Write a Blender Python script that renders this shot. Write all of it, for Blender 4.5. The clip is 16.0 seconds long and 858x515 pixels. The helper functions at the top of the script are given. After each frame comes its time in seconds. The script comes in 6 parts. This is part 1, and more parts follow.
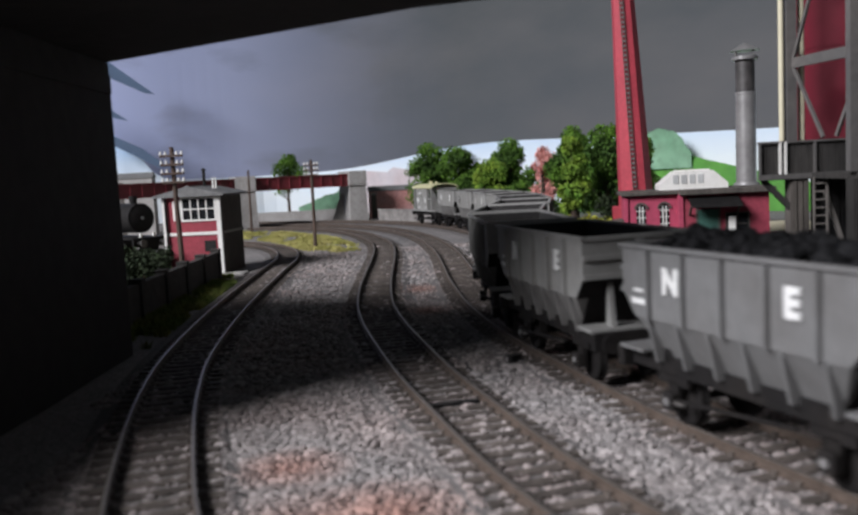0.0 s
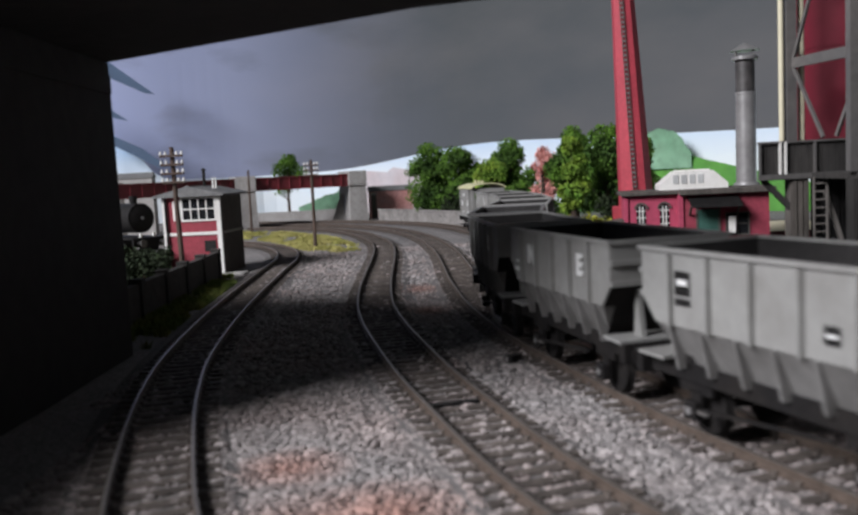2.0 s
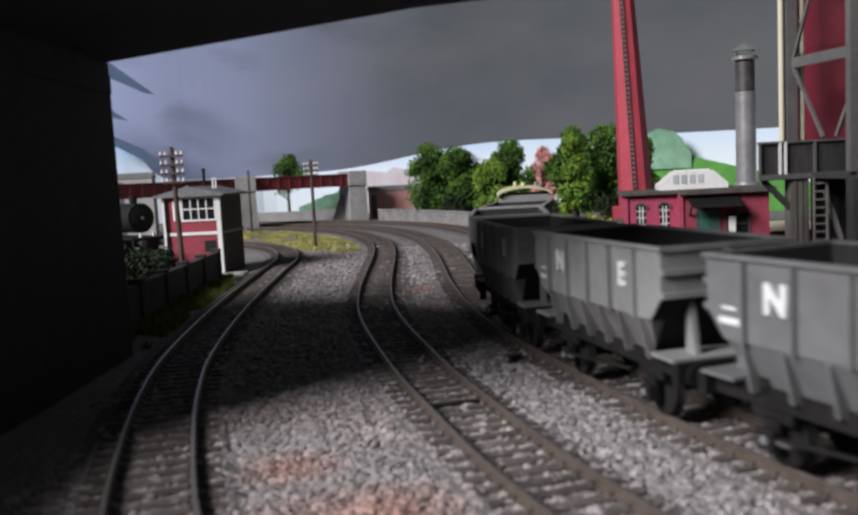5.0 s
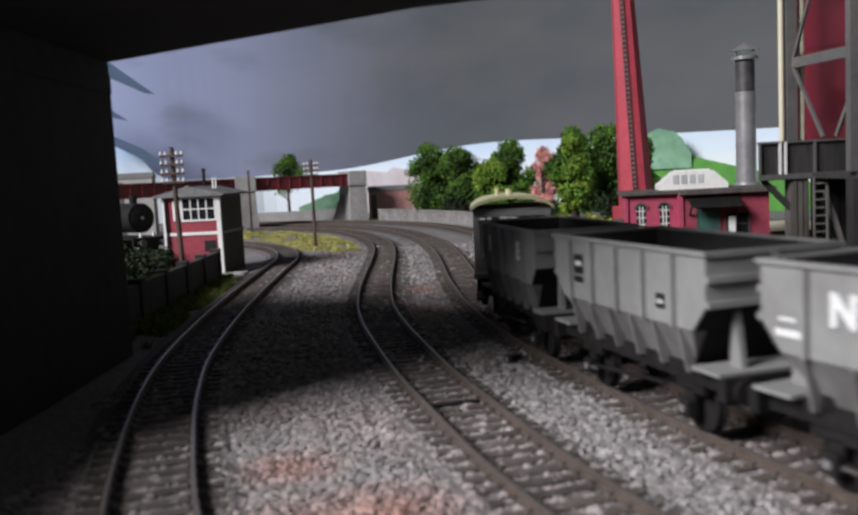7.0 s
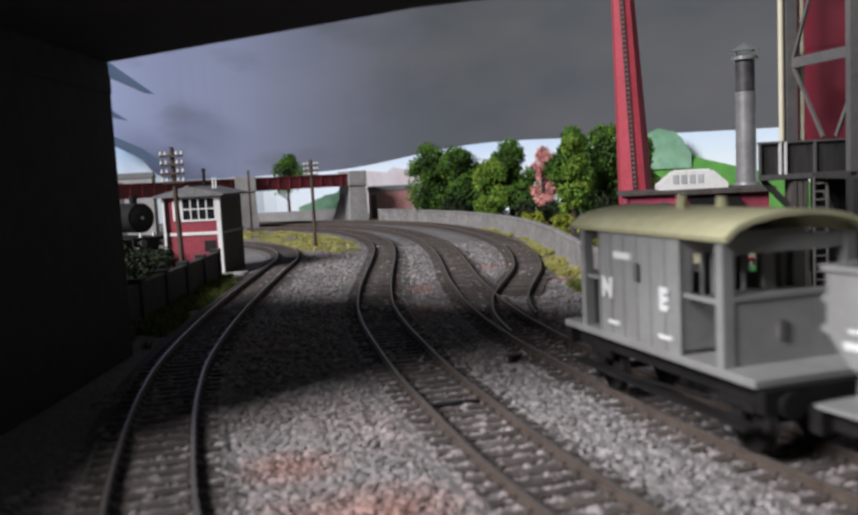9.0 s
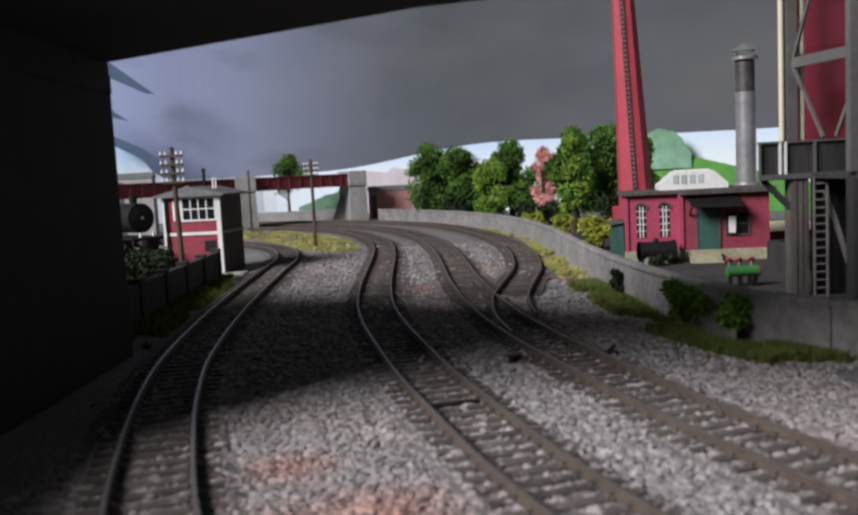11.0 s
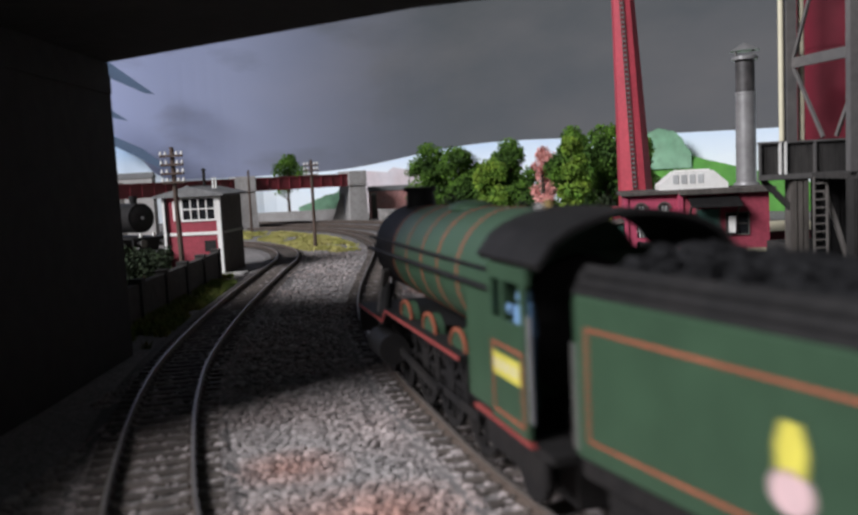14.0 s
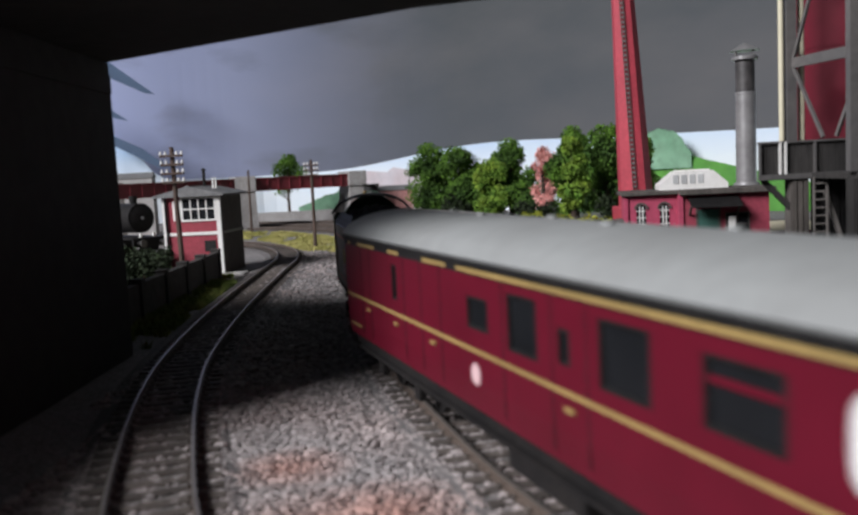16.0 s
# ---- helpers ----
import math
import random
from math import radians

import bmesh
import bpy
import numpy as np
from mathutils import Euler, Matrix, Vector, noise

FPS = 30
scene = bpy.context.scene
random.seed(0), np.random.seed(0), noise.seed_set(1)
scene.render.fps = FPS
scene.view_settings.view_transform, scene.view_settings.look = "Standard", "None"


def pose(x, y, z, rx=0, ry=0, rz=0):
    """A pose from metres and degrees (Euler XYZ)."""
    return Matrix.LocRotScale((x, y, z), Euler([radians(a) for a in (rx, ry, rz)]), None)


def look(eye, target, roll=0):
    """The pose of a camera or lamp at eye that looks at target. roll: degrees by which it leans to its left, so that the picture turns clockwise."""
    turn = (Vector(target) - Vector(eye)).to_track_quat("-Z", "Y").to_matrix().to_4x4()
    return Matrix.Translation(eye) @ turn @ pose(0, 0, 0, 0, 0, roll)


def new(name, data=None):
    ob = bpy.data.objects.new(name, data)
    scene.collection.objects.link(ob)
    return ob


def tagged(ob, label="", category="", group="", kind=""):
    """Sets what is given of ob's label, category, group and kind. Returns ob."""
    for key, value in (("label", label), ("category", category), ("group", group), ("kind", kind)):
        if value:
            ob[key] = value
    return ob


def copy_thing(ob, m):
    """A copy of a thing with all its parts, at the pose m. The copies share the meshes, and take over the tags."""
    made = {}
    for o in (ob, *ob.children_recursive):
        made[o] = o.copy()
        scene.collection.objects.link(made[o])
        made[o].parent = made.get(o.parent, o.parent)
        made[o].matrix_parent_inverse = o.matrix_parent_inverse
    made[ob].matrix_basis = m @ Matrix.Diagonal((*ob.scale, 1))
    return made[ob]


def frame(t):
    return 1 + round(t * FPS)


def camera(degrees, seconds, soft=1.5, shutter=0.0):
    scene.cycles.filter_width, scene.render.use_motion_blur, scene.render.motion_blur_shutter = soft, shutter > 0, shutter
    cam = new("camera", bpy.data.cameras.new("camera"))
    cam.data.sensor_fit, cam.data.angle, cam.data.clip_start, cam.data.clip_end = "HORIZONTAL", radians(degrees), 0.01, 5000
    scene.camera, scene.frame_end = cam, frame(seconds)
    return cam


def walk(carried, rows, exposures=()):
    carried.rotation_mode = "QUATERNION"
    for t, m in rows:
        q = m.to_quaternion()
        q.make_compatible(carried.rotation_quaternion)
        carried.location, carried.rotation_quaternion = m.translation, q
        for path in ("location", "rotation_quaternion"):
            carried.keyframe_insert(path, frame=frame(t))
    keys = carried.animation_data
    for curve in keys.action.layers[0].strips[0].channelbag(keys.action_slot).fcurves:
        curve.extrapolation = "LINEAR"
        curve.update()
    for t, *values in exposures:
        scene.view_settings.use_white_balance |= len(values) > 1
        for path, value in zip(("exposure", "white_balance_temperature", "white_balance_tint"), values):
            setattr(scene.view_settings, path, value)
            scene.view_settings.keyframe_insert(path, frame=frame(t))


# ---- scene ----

# A 4 mm scale model railway. U turns metres of the full-size railway into metres of the model.
U = 1 / 76.2
cam = camera(53.65, 16.0, soft=2.6, shutter=0.5)
cam.data.dof.use_dof, cam.data.dof.focus_distance, cam.data.dof.aperture_fstop = True, 0.62, 27
EYE = Vector((0, 0, 4.637))
VIEW = Vector((0, math.cos(0.09694), -math.sin(0.09694)))
CAM_POSE = look(EYE * U, (EYE + VIEW) * U, -2.992)
walk(cam, [(0, CAM_POSE), (16, CAM_POSE)], exposures=[(0, 0.0), (16, 0.0)])

# ---- light: a dim room with ceiling lights behind and above the layout ----
world = bpy.data.worlds.new("room")
scene.world = world
world.use_nodes = True
world.node_tree.nodes["Background"].inputs[0].default_value = (0.80, 0.88, 1.0, 1)
world.node_tree.nodes["Background"].inputs[1].default_value = 0.047


def area_light(name, eye, target, size, power, colour):
    data = bpy.data.lights.new(name, "AREA")
    data.shape, data.size, data.size_y = "RECTANGLE", size[0] * U, size[1] * U
    data.energy, data.color = power, colour
    ob = new(name, data)
    ob.matrix_world = look(Vector(eye) * U, Vector(target) * U)
    return ob


area_light("room_light", (-152, -75, 123), (2, 40, 0), (92, 80), 135, (0.945, 0.94, 1.0))

# ---- helpers ----


def spline(points, step=0.5):
    """Evenly spaced points on a smooth curve through the control points."""
    P = np.array(points, float)
    P = np.vstack([2 * P[0] - P[1], P, 2 * P[-1] - P[-2]])
    out = []
    for i in range(1, len(P) - 2):
        a, b, c, d = P[i - 1:i + 3]
        for t in np.linspace(0, 1, 24, endpoint=False):
            out.append(0.5 * (2 * b + (c - a) * t + (2 * a - 5 * b + 4 * c - d) * t * t + (3 * b - a - 3 * c + d) * t ** 3))
    out.append(P[-2])
    out = np.array(out)
    s = np.r_[0, np.cumsum(np.linalg.norm(np.diff(out, axis=0), axis=1))]
    n = max(2, int(s[-1] / step))
    q = np.linspace(0, s[-1], n + 1)
    return np.stack([np.interp(q, s, out[:, k]) for k in range(out.shape[1])], 1)


class Line:
    """A path on the ground with places by arc length."""

    def __init__(self, points):
        self.p = spline(points, 0.25)
        self.s = np.r_[0, np.cumsum(np.linalg.norm(np.diff(self.p, axis=0), axis=1))]
        self.length = self.s[-1]

    def at(self, q):
        if q < 0:
            d = self.p[0] - self.p[1]
            return self.p[0] + d / np.linalg.norm(d) * -q
        return np.array([np.interp(q, self.s, self.p[:, k]) for k in (0, 1)])

    def way(self, q, e=0.4):
        d = self.at(q + e) - self.at(q - e)
        return d / np.linalg.norm(d)

    def side(self, q, off):
        w = self.way(q)
        return self.at(q) + np.array((-w[1], w[0])) * off


def box(bm, x0, x1, y0, y1, z0, z1, bevel=0.0):
    """Adds a box, with chamfered edges if bevel is given."""
    m = Matrix.Translation(((x0 + x1) / 2, (y0 + y1) / 2, (z0 + z1) / 2)) @ Matrix.Diagonal((abs(x1 - x0), abs(y1 - y0), abs(z1 - z0), 1))
    got = bmesh.ops.create_cube(bm, size=1, matrix=m)["verts"]
    if bevel:
        edges = list({e for v in got for e in v.link_edges})
        bmesh.ops.bevel(bm, geom=edges, offset=bevel, segments=1, affect="EDGES", profile=0.5)
    return bm


def rod(bm, a, b, r0, r1=None, n=12, cap=True):
    """Adds a round bar from a to b."""
    a, b = Vector(a), Vector(b)
    d = b - a
    m = Matrix.Translation((a + b) / 2) @ d.to_track_quat("Z", "Y").to_matrix().to_4x4()
    bmesh.ops.create_cone(bm, cap_ends=cap, segments=n, radius1=r0, radius2=r0 if r1 is None else r1, depth=d.length, matrix=m)
    return bm


def beam(bm, a, b, w, t):
    """Adds a square bar from a to b, w wide and t thick."""
    a, b = Vector(a), Vector(b)
    d = b - a
    m = Matrix.Translation((a + b) / 2) @ d.to_track_quat("Z", "Y").to_matrix().to_4x4() @ Matrix.Diagonal((w, t, d.length, 1))
    bmesh.ops.create_cube(bm, size=1, matrix=m)
    return bm


def prism(bm, outline, y0, y1):
    """Adds a solid from an outline in x and z, drawn out along y."""
    a = [bm.verts.new((x, y0, z)) for x, z in outline]
    b = [bm.verts.new((x, y1, z)) for x, z in outline]
    n = len(a)
    made = [bm.faces.new(a), bm.faces.new(b[::-1])]
    for i in range(n):
        made.append(bm.faces.new((a[i], b[i], b[(i + 1) % n], a[(i + 1) % n])))
    bmesh.ops.recalc_face_normals(bm, faces=made)
    return bm


def prism_x(bm, outline, x0, x1):
    """Adds a solid from an outline in y and z, drawn out along x."""
    a = [bm.verts.new((x0, y, z)) for y, z in outline]
    b = [bm.verts.new((x1, y, z)) for y, z in outline]
    n = len(a)
    made = [bm.faces.new(a), bm.faces.new(b[::-1])]
    for i in range(n):
        made.append(bm.faces.new((a[i], b[i], b[(i + 1) % n], a[(i + 1) % n])))
    bmesh.ops.recalc_face_normals(bm, faces=made)
    return bm


def sweep(path, profile, closed=True):
    """A bmesh of a profile (offset to the left, height) drawn along ground points."""
    bm = bmesh.new()
    rings = []
    for i in range(len(path)):
        a, b = path[max(i - 1, 0)], path[min(i + 1, len(path) - 1)]
        w = (b - a) / np.linalg.norm(b - a)
        n = (-w[1], w[0])
        rings.append([bm.verts.new((path[i][0] + n[0] * o, path[i][1] + n[1] * o, z)) for o, z in profile])
    k = len(profile)
    for r0, r1 in zip(rings, rings[1:]):
        for j in range(k if closed else k - 1):
            bm.faces.new((r0[j], r0[(j + 1) % k], r1[(j + 1) % k], r1[j]))
    if closed:
        bm.faces.new(rings[0])
        bm.faces.new(rings[-1][::-1])
    bmesh.ops.recalc_face_normals(bm, faces=bm.faces)
    return bm


def part(name, bm, material, parent=None, label="", smooth=False):
    """Links a bmesh, given in full-size metres, as one model-size mesh object."""
    mesh = bpy.data.meshes.new(name)
    bmesh.ops.scale(bm, vec=(U, U, U), verts=bm.verts)
    if smooth:
        for f in bm.faces:
            f.smooth = True
        for e in bm.edges:
            if len(e.link_faces) == 2 and e.calc_face_angle(0) > 0.6:
                e.smooth = False
    bm.to_mesh(mesh)
    bm.free()
    mesh.materials.append(material)
    ob = new(name, mesh)
    ob.parent = parent
    if label:
        ob["label"] = label
    return ob


def thing(name, at=(0, 0, 0), turn=0, label="", category="", group="", kind=""):
    """An Empty that carries the parts of a thing; at in full-size metres."""
    ob = new(name)
    ob.empty_display_size = 0.01
    ob.matrix_basis = pose(at[0] * U, at[1] * U, at[2] * U, 0, 0, turn)
    return tagged(ob, label, category, group, kind)


def mesh_from(name, verts, faces, material, parent=None, smooth=False):
    mesh = bpy.data.meshes.new(name)
    mesh.from_pydata((np.asarray(verts) * U).tolist(), [], np.asarray(faces).tolist())
    if smooth:
        mesh.polygons.foreach_set("use_smooth", [True] * len(mesh.polygons))
    mesh.materials.append(material)
    ob = new(name, mesh)
    ob.parent = parent
    return ob


# ---- materials ----


def mat(name, colour, rough=0.6, metal=0.0, vary=0.25, grain=60, bump=0.15, second=None, spread=8, amount=0.5, rand=0.0, island=0.0, stretch=(1, 1, 1), spec=0.5, spots=()):
    """Painted or natural surface: colour mottled at two scales, and a fine relief. grain and spread count features per full-size metre / ten metres."""
    m = bpy.data.materials.new(name)
    m.use_nodes = True
    nt = m.node_tree
    N, L = nt.nodes, nt.links
    bsdf = N["Principled BSDF"]
    bsdf.inputs["Roughness"].default_value = rough
    bsdf.inputs["Metallic"].default_value = metal
    bsdf.inputs["Specular IOR Level"].default_value = spec
    geo = N.new("ShaderNodeNewGeometry")
    mapping = N.new("ShaderNodeMapping")
    mapping.inputs["Scale"].default_value = [s / U for s in stretch]
    L.new(geo.outputs["Position"], mapping.inputs[0]) if not (rand or island) else None
    if rand or island:
        tc = N.new("ShaderNodeTexCoord")
        L.new(tc.outputs["Object"], mapping.inputs[0])
    fine = N.new("ShaderNodeTexNoise")
    fine.inputs["Scale"].default_value = grain / 10
    fine.inputs["Detail"].default_value = 5
    wide = N.new("ShaderNodeTexNoise")
    wide.inputs["Scale"].default_value = spread / 10
    wide.inputs["Detail"].default_value = 4
    for n in (fine, wide):
        L.new(mapping.outputs[0], n.inputs["Vector"])
    ramp = N.new("ShaderNodeMapRange")
    ramp.inputs[1].default_value, ramp.inputs[2].default_value = 0.38, 0.66
    ramp.inputs[4].default_value = amount
    L.new(wide.outputs[0], ramp.inputs[0])
    mix = N.new("ShaderNodeMix")
    mix.data_type = "RGBA"
    mix.inputs[6].default_value = (*colour, 1)
    mix.inputs[7].default_value = (*(second or [c * 0.55 for c in colour]), 1)
    L.new(ramp.outputs[0], mix.inputs[0])
    hsv = N.new("ShaderNodeHueSaturation")
    tint = mix.outputs[2]
    for sx, sy, radius in spots:
        # rust-pink stains with a ragged edge
        d = N.new("ShaderNodeVectorMath")
        d.operation = "DISTANCE"
        d.inputs[1].default_value = (sx, sy, -0.28)
        L.new(mapping.outputs[0], d.inputs[0])
        add = N.new("ShaderNodeMath")
        add.operation = "MULTIPLY_ADD"
        L.new(wide.outputs[0], add.inputs[0])
        add.inputs[1].default_value = radius * 3.2
        L.new(d.outputs["Value"], add.inputs[2])
        fall = N.new("ShaderNodeMapRange")
        fall.inputs[1].default_value, fall.inputs[2].default_value = radius * 1.5, radius * 3.4
        fall.inputs[3].default_value, fall.inputs[4].default_value = 0.5, 0.0
        L.new(add.outputs[0], fall.inputs[0])
        stain = N.new("ShaderNodeMix")
        stain.data_type = "RGBA"
        stain.inputs[7].default_value = (0.44, 0.19, 0.13, 1)
        L.new(fall.outputs[0], stain.inputs[0])
        L.new(tint, stain.inputs[6])
        tint = stain.outputs[2]
    L.new(tint, hsv.inputs["Color"])
    value = N.new("ShaderNodeMapRange")
    value.inputs[1].default_value, value.inputs[2].default_value = 0.25, 0.75
    value.inputs[3].default_value, value.inputs[4].default_value = 1 - vary, 1 + vary
    L.new(fine.outputs[0], value.inputs[0])
    last = value.outputs[0]
    for use, node, out in ((rand, "ShaderNodeObjectInfo", "Random"), (island, "ShaderNodeNewGeometry", "Random Per Island")):
        if use:
            src = N.new(node)
            r = N.new("ShaderNodeMapRange")
            r.inputs[3].default_value, r.inputs[4].default_value = 1 - use, 1 + use
            L.new(src.outputs[out], r.inputs[0])
            mul = N.new("ShaderNodeMath")
            mul.operation = "MULTIPLY"
            L.new(last, mul.inputs[0])
            L.new(r.outputs[0], mul.inputs[1])
            last = mul.outputs[0]
    L.new(last, hsv.inputs["Value"])
    L.new(hsv.outputs[0], bsdf.inputs["Base Color"])
    if bump:
        b = N.new("ShaderNodeBump")
        b.inputs["Strength"].default_value = bump
        b.inputs["Distance"].default_value = 0.05 * U
        L.new(fine.outputs[0], b.inputs["Height"])
        L.new(b.outputs[0], bsdf.inputs["Normal"])
    return m


STAINS = [(-1.9, 11.6, 0.9), (-0.6, 12.0, 0.8), (-2.6, 14.2, 0.6), (-0.55, 36.5, 0.9), (-0.2, 30.5, 0.7), (5.6, 38, 0.9), (3.0, 44, 0.9), (-7.0, 11.5, 0.7)]
M_EARTH = mat("ash_and_gravel", (0.19, 0.18, 0.175), 0.95, 0, 0.45, 110, 0.9, (0.27, 0.25, 0.24), 3, 0.8, spots=STAINS)
M_STONE = mat("ballast_stone", (0.285, 0.266, 0.258), 0.9, 0, 0.2, 120, 0.2, (0.33, 0.228, 0.20), 2.2, 0.4, 0, 0.5, spots=STAINS)
M_BED = mat("trackbed_ash", (0.12, 0.112, 0.108), 0.95, 0, 0.45, 120, 0.9, (0.22, 0.20, 0.19), 5, 0.6)
M_SLEEPER = mat("sleeper_grime", (0.075, 0.062, 0.052), 0.85, 0, 0.3, 60, 0.4, (0.14, 0.115, 0.10), 9, 0.6, 0.3)
M_RAIL = mat("rusty_rail", (0.14, 0.108, 0.088), 0.55, 0.3, 0.25, 50, 0.15, (0.10, 0.075, 0.06), 8, 0.6)
M_RAILTOP = mat("worn_rail_top", (0.34, 0.31, 0.28), 0.45, 0.8, 0.2, 40, 0.05, (0.30, 0.27, 0.25), 8, 0.6)
M_WALL = mat("blotched_concrete_wall", (0.29, 0.272, 0.256), 0.9, 0, 0.35, 28, 0.6, (0.19, 0.178, 0.166), 7, 0.7)
M_CONCRETE = mat("concrete", (0.36, 0.345, 0.33), 0.9, 0, 0.2, 40, 0.35, (0.24, 0.225, 0.21), 6, 0.6)
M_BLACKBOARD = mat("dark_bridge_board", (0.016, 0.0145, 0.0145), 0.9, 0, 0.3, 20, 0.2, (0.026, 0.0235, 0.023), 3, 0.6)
M_BRICK = mat("red_brick_paper", (0.42, 0.058, 0.112), 0.7, 0, 0.15, 50, 0.2, (0.32, 0.042, 0.08), 5, 0.5)
M_BRICKFLUE = mat("red_chimney_brick", (0.46, 0.052, 0.075), 0.6, 0, 0.15, 50, 0.2, (0.34, 0.038, 0.055), 4, 0.5)
M_WHITE = mat("white_paint", (0.80, 0.79, 0.75), 0.5, 0, 0.06, 30, 0.05, (0.66, 0.64, 0.58), 8, 0.4)
M_SLATE = mat("grey_slate", (0.14, 0.14, 0.138), 0.75, 0, 0.25, 40, 0.3, (0.20, 0.20, 0.195), 6, 0.5)
M_GLASS = mat("dark_window_glass", (0.015, 0.016, 0.018), 0.2, 0, 0.1, 10, 0.0)
M_PALEGLASS = mat("pale_translucent_glazing", (0.55, 0.56, 0.55), 0.25, 0, 0.1, 10, 0.0)
M_BOXBRICK = mat("dark_red_brick", (0.30, 0.040, 0.058), 0.75, 0, 0.18, 50, 0.2, (0.22, 0.035, 0.048), 5, 0.6)
# stone darkened: the left bank's shade is part of this colour
M_DARKSTONE = mat("shaded_stone", (0.034, 0.031, 0.028), 0.9, 0, 0.35, 40, 0.5, (0.055, 0.05, 0.046), 7, 0.6)
# near-black timber: shade on the tank tower and yard put into the colour
M_SHADEWOOD = mat("shade_dark_timber", (0.027, 0.025, 0.023), 0.9, 0, 0.35, 60, 0.4, (0.045, 0.041, 0.037), 9, 0.6, stretch=(1, 1, 0.2))
M_DARKWOOD = mat("dark_weathered_timber", (0.075, 0.066, 0.058), 0.85, 0, 0.35, 60, 0.4, (0.12, 0.105, 0.09), 9, 0.6, stretch=(1, 1, 0.2))
M_TIMBER = mat("grey_timber", (0.17, 0.155, 0.14), 0.85, 0, 0.35, 60, 0.4, (0.10, 0.09, 0.08), 9, 0.6, stretch=(1, 1, 0.2))
M_POLE = mat("telegraph_pole_wood", (0.10, 0.066, 0.05), 0.85, 0, 0.3, 60, 0.3, None, 8, 0.5, stretch=(1, 1, 0.2))
M_STEEL = mat("weathered_grey_steel", (0.14, 0.134, 0.128), 0.55, 0.3, 0.15, 40, 0.15, (0.20, 0.18, 0.165), 6, 0.6)
M_SOOT = mat("smoke_blackened_steel", (0.05, 0.047, 0.046), 0.5, 0.2, 0.25, 30, 0.1, (0.15, 0.14, 0.135), 9, 0.6)
M_ZINC = mat("bright_galvanised_metal", (0.36, 0.352, 0.347), 0.34, 0.4, 0.15, 30, 0.1, (0.25, 0.24, 0.235), 7, 0.6)
M_CREAM = mat("cream_paint", (0.66, 0.61, 0.44), 0.55, 0, 0.08, 30, 0.05, (0.58, 0.52, 0.36), 8, 0.4)
# tank red is darkened too, for the shade on this corner
M_TANKRED = mat("red_tank_paint", (0.145, 0.013, 0.025), 0.6, 0, 0.12, 20, 0.05, (0.11, 0.013, 0.021), 5, 0.6, spec=0.2)
M_GIRDER = mat("maroon_girder_paint", (0.20, 0.028, 0.038), 0.55, 0, 0.15, 20, 0.1, (0.13, 0.025, 0.03), 6, 0.6)
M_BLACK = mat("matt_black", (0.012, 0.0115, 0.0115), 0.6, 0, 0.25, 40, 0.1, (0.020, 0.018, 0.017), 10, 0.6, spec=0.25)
M_GRASS = mat("dry_grass", (0.46, 0.41, 0.15), 0.9, 0, 0.3, 60, 0, (0.28, 0.29, 0.06), 5, 0.9, 0, 0.35)
M_FOLIAGE = mat("tree_foliage", (0.030, 0.072, 0.010), 0.9, 0, 0.3, 40, 0, (0.13, 0.27, 0.022), 4.5, 0.85, 0, 0.35)
M_FOLIAGE2 = mat("light_foliage", (0.12, 0.25, 0.03), 0.9, 0, 0.3, 40, 0, (0.22, 0.30, 0.03), 9, 0.8, 0, 0.4)
M_BLOSSOM = mat("pink_blossom", (0.68, 0.30, 0.27), 0.9, 0, 0.2, 40, 0, (0.75, 0.42, 0.36), 9, 0.6, 0, 0.25)
M_BARK = mat("tree_bark", (0.07, 0.05, 0.035), 0.95, 0, 0.3, 60, 0.4)

# ---- tracks ----
LINE_A = Line([(2.65, -6), (0.25, 0), (-1.45, 4.2), (-2.7, 7.6), (-4.209, 11.8), (-5.267, 15.5), (-6.024, 18.6), (-6.763, 22.5), (-7.293, 27), (-7.725, 32), (-8.1, 38), (-8.442, 45), (-8.79, 52), (-9.76, 58), (-12, 64), (-16.5, 70), (-24, 75)])
NEAR_B = [(14.17, -13), (10.17, -6), (6.92, 0), (5.52, 3), (4.24, 6), (3.408, 8), (2.687, 9.8), (1.966, 11.7), (1.24, 14), (0.4, 17.3), (-0.25, 20), (-0.82, 22.9), (-1.35, 25.8), (-1.8, 28.8), (-2.133, 32), (-2.379, 36.5), (-2.53, 42), (-2.657, 49), (-3, 57), (-4, 65), (-6.5, 75), (-11, 84), (-18, 91), (-30, 98)]
LINE_B = Line([(18.5, -20)] + NEAR_B)
NEAR_C = [(29.95, -29), (21.95, -18), (17.95, -12), (13.95, -5.5), (10.85, 0.2), (9.15, 4), (7.75, 7.6), (6.615, 10.5), (5.68, 13.1), (4.98, 15.2), (4.33, 17.6), (3.63, 20.5)]
LINE_C = Line(NEAR_C + [(3.083, 22.8), (2.613, 25.3), (2.214, 28), (1.907, 31), (1.7, 34.5), (1.5, 38.5), (1.35, 44), (1.15, 50), (0.8, 55.5), (0, 63), (-1.8, 72), (-5.5, 82), (-11.5, 91), (-20, 98), (-32, 104)])
LINE_D = Line(NEAR_C + [(3.183, 22.8), (2.871, 25.3), (2.75, 28), (2.955, 31.3), (3.5, 34.5), (4.12, 37.5), (4.75, 41), (5.15, 45), (5.4, 50), (5.3, 56), (4.3, 66), (1.9, 77), (-2.4, 87), (-9, 95.5), (-18, 102), (-32, 109)])
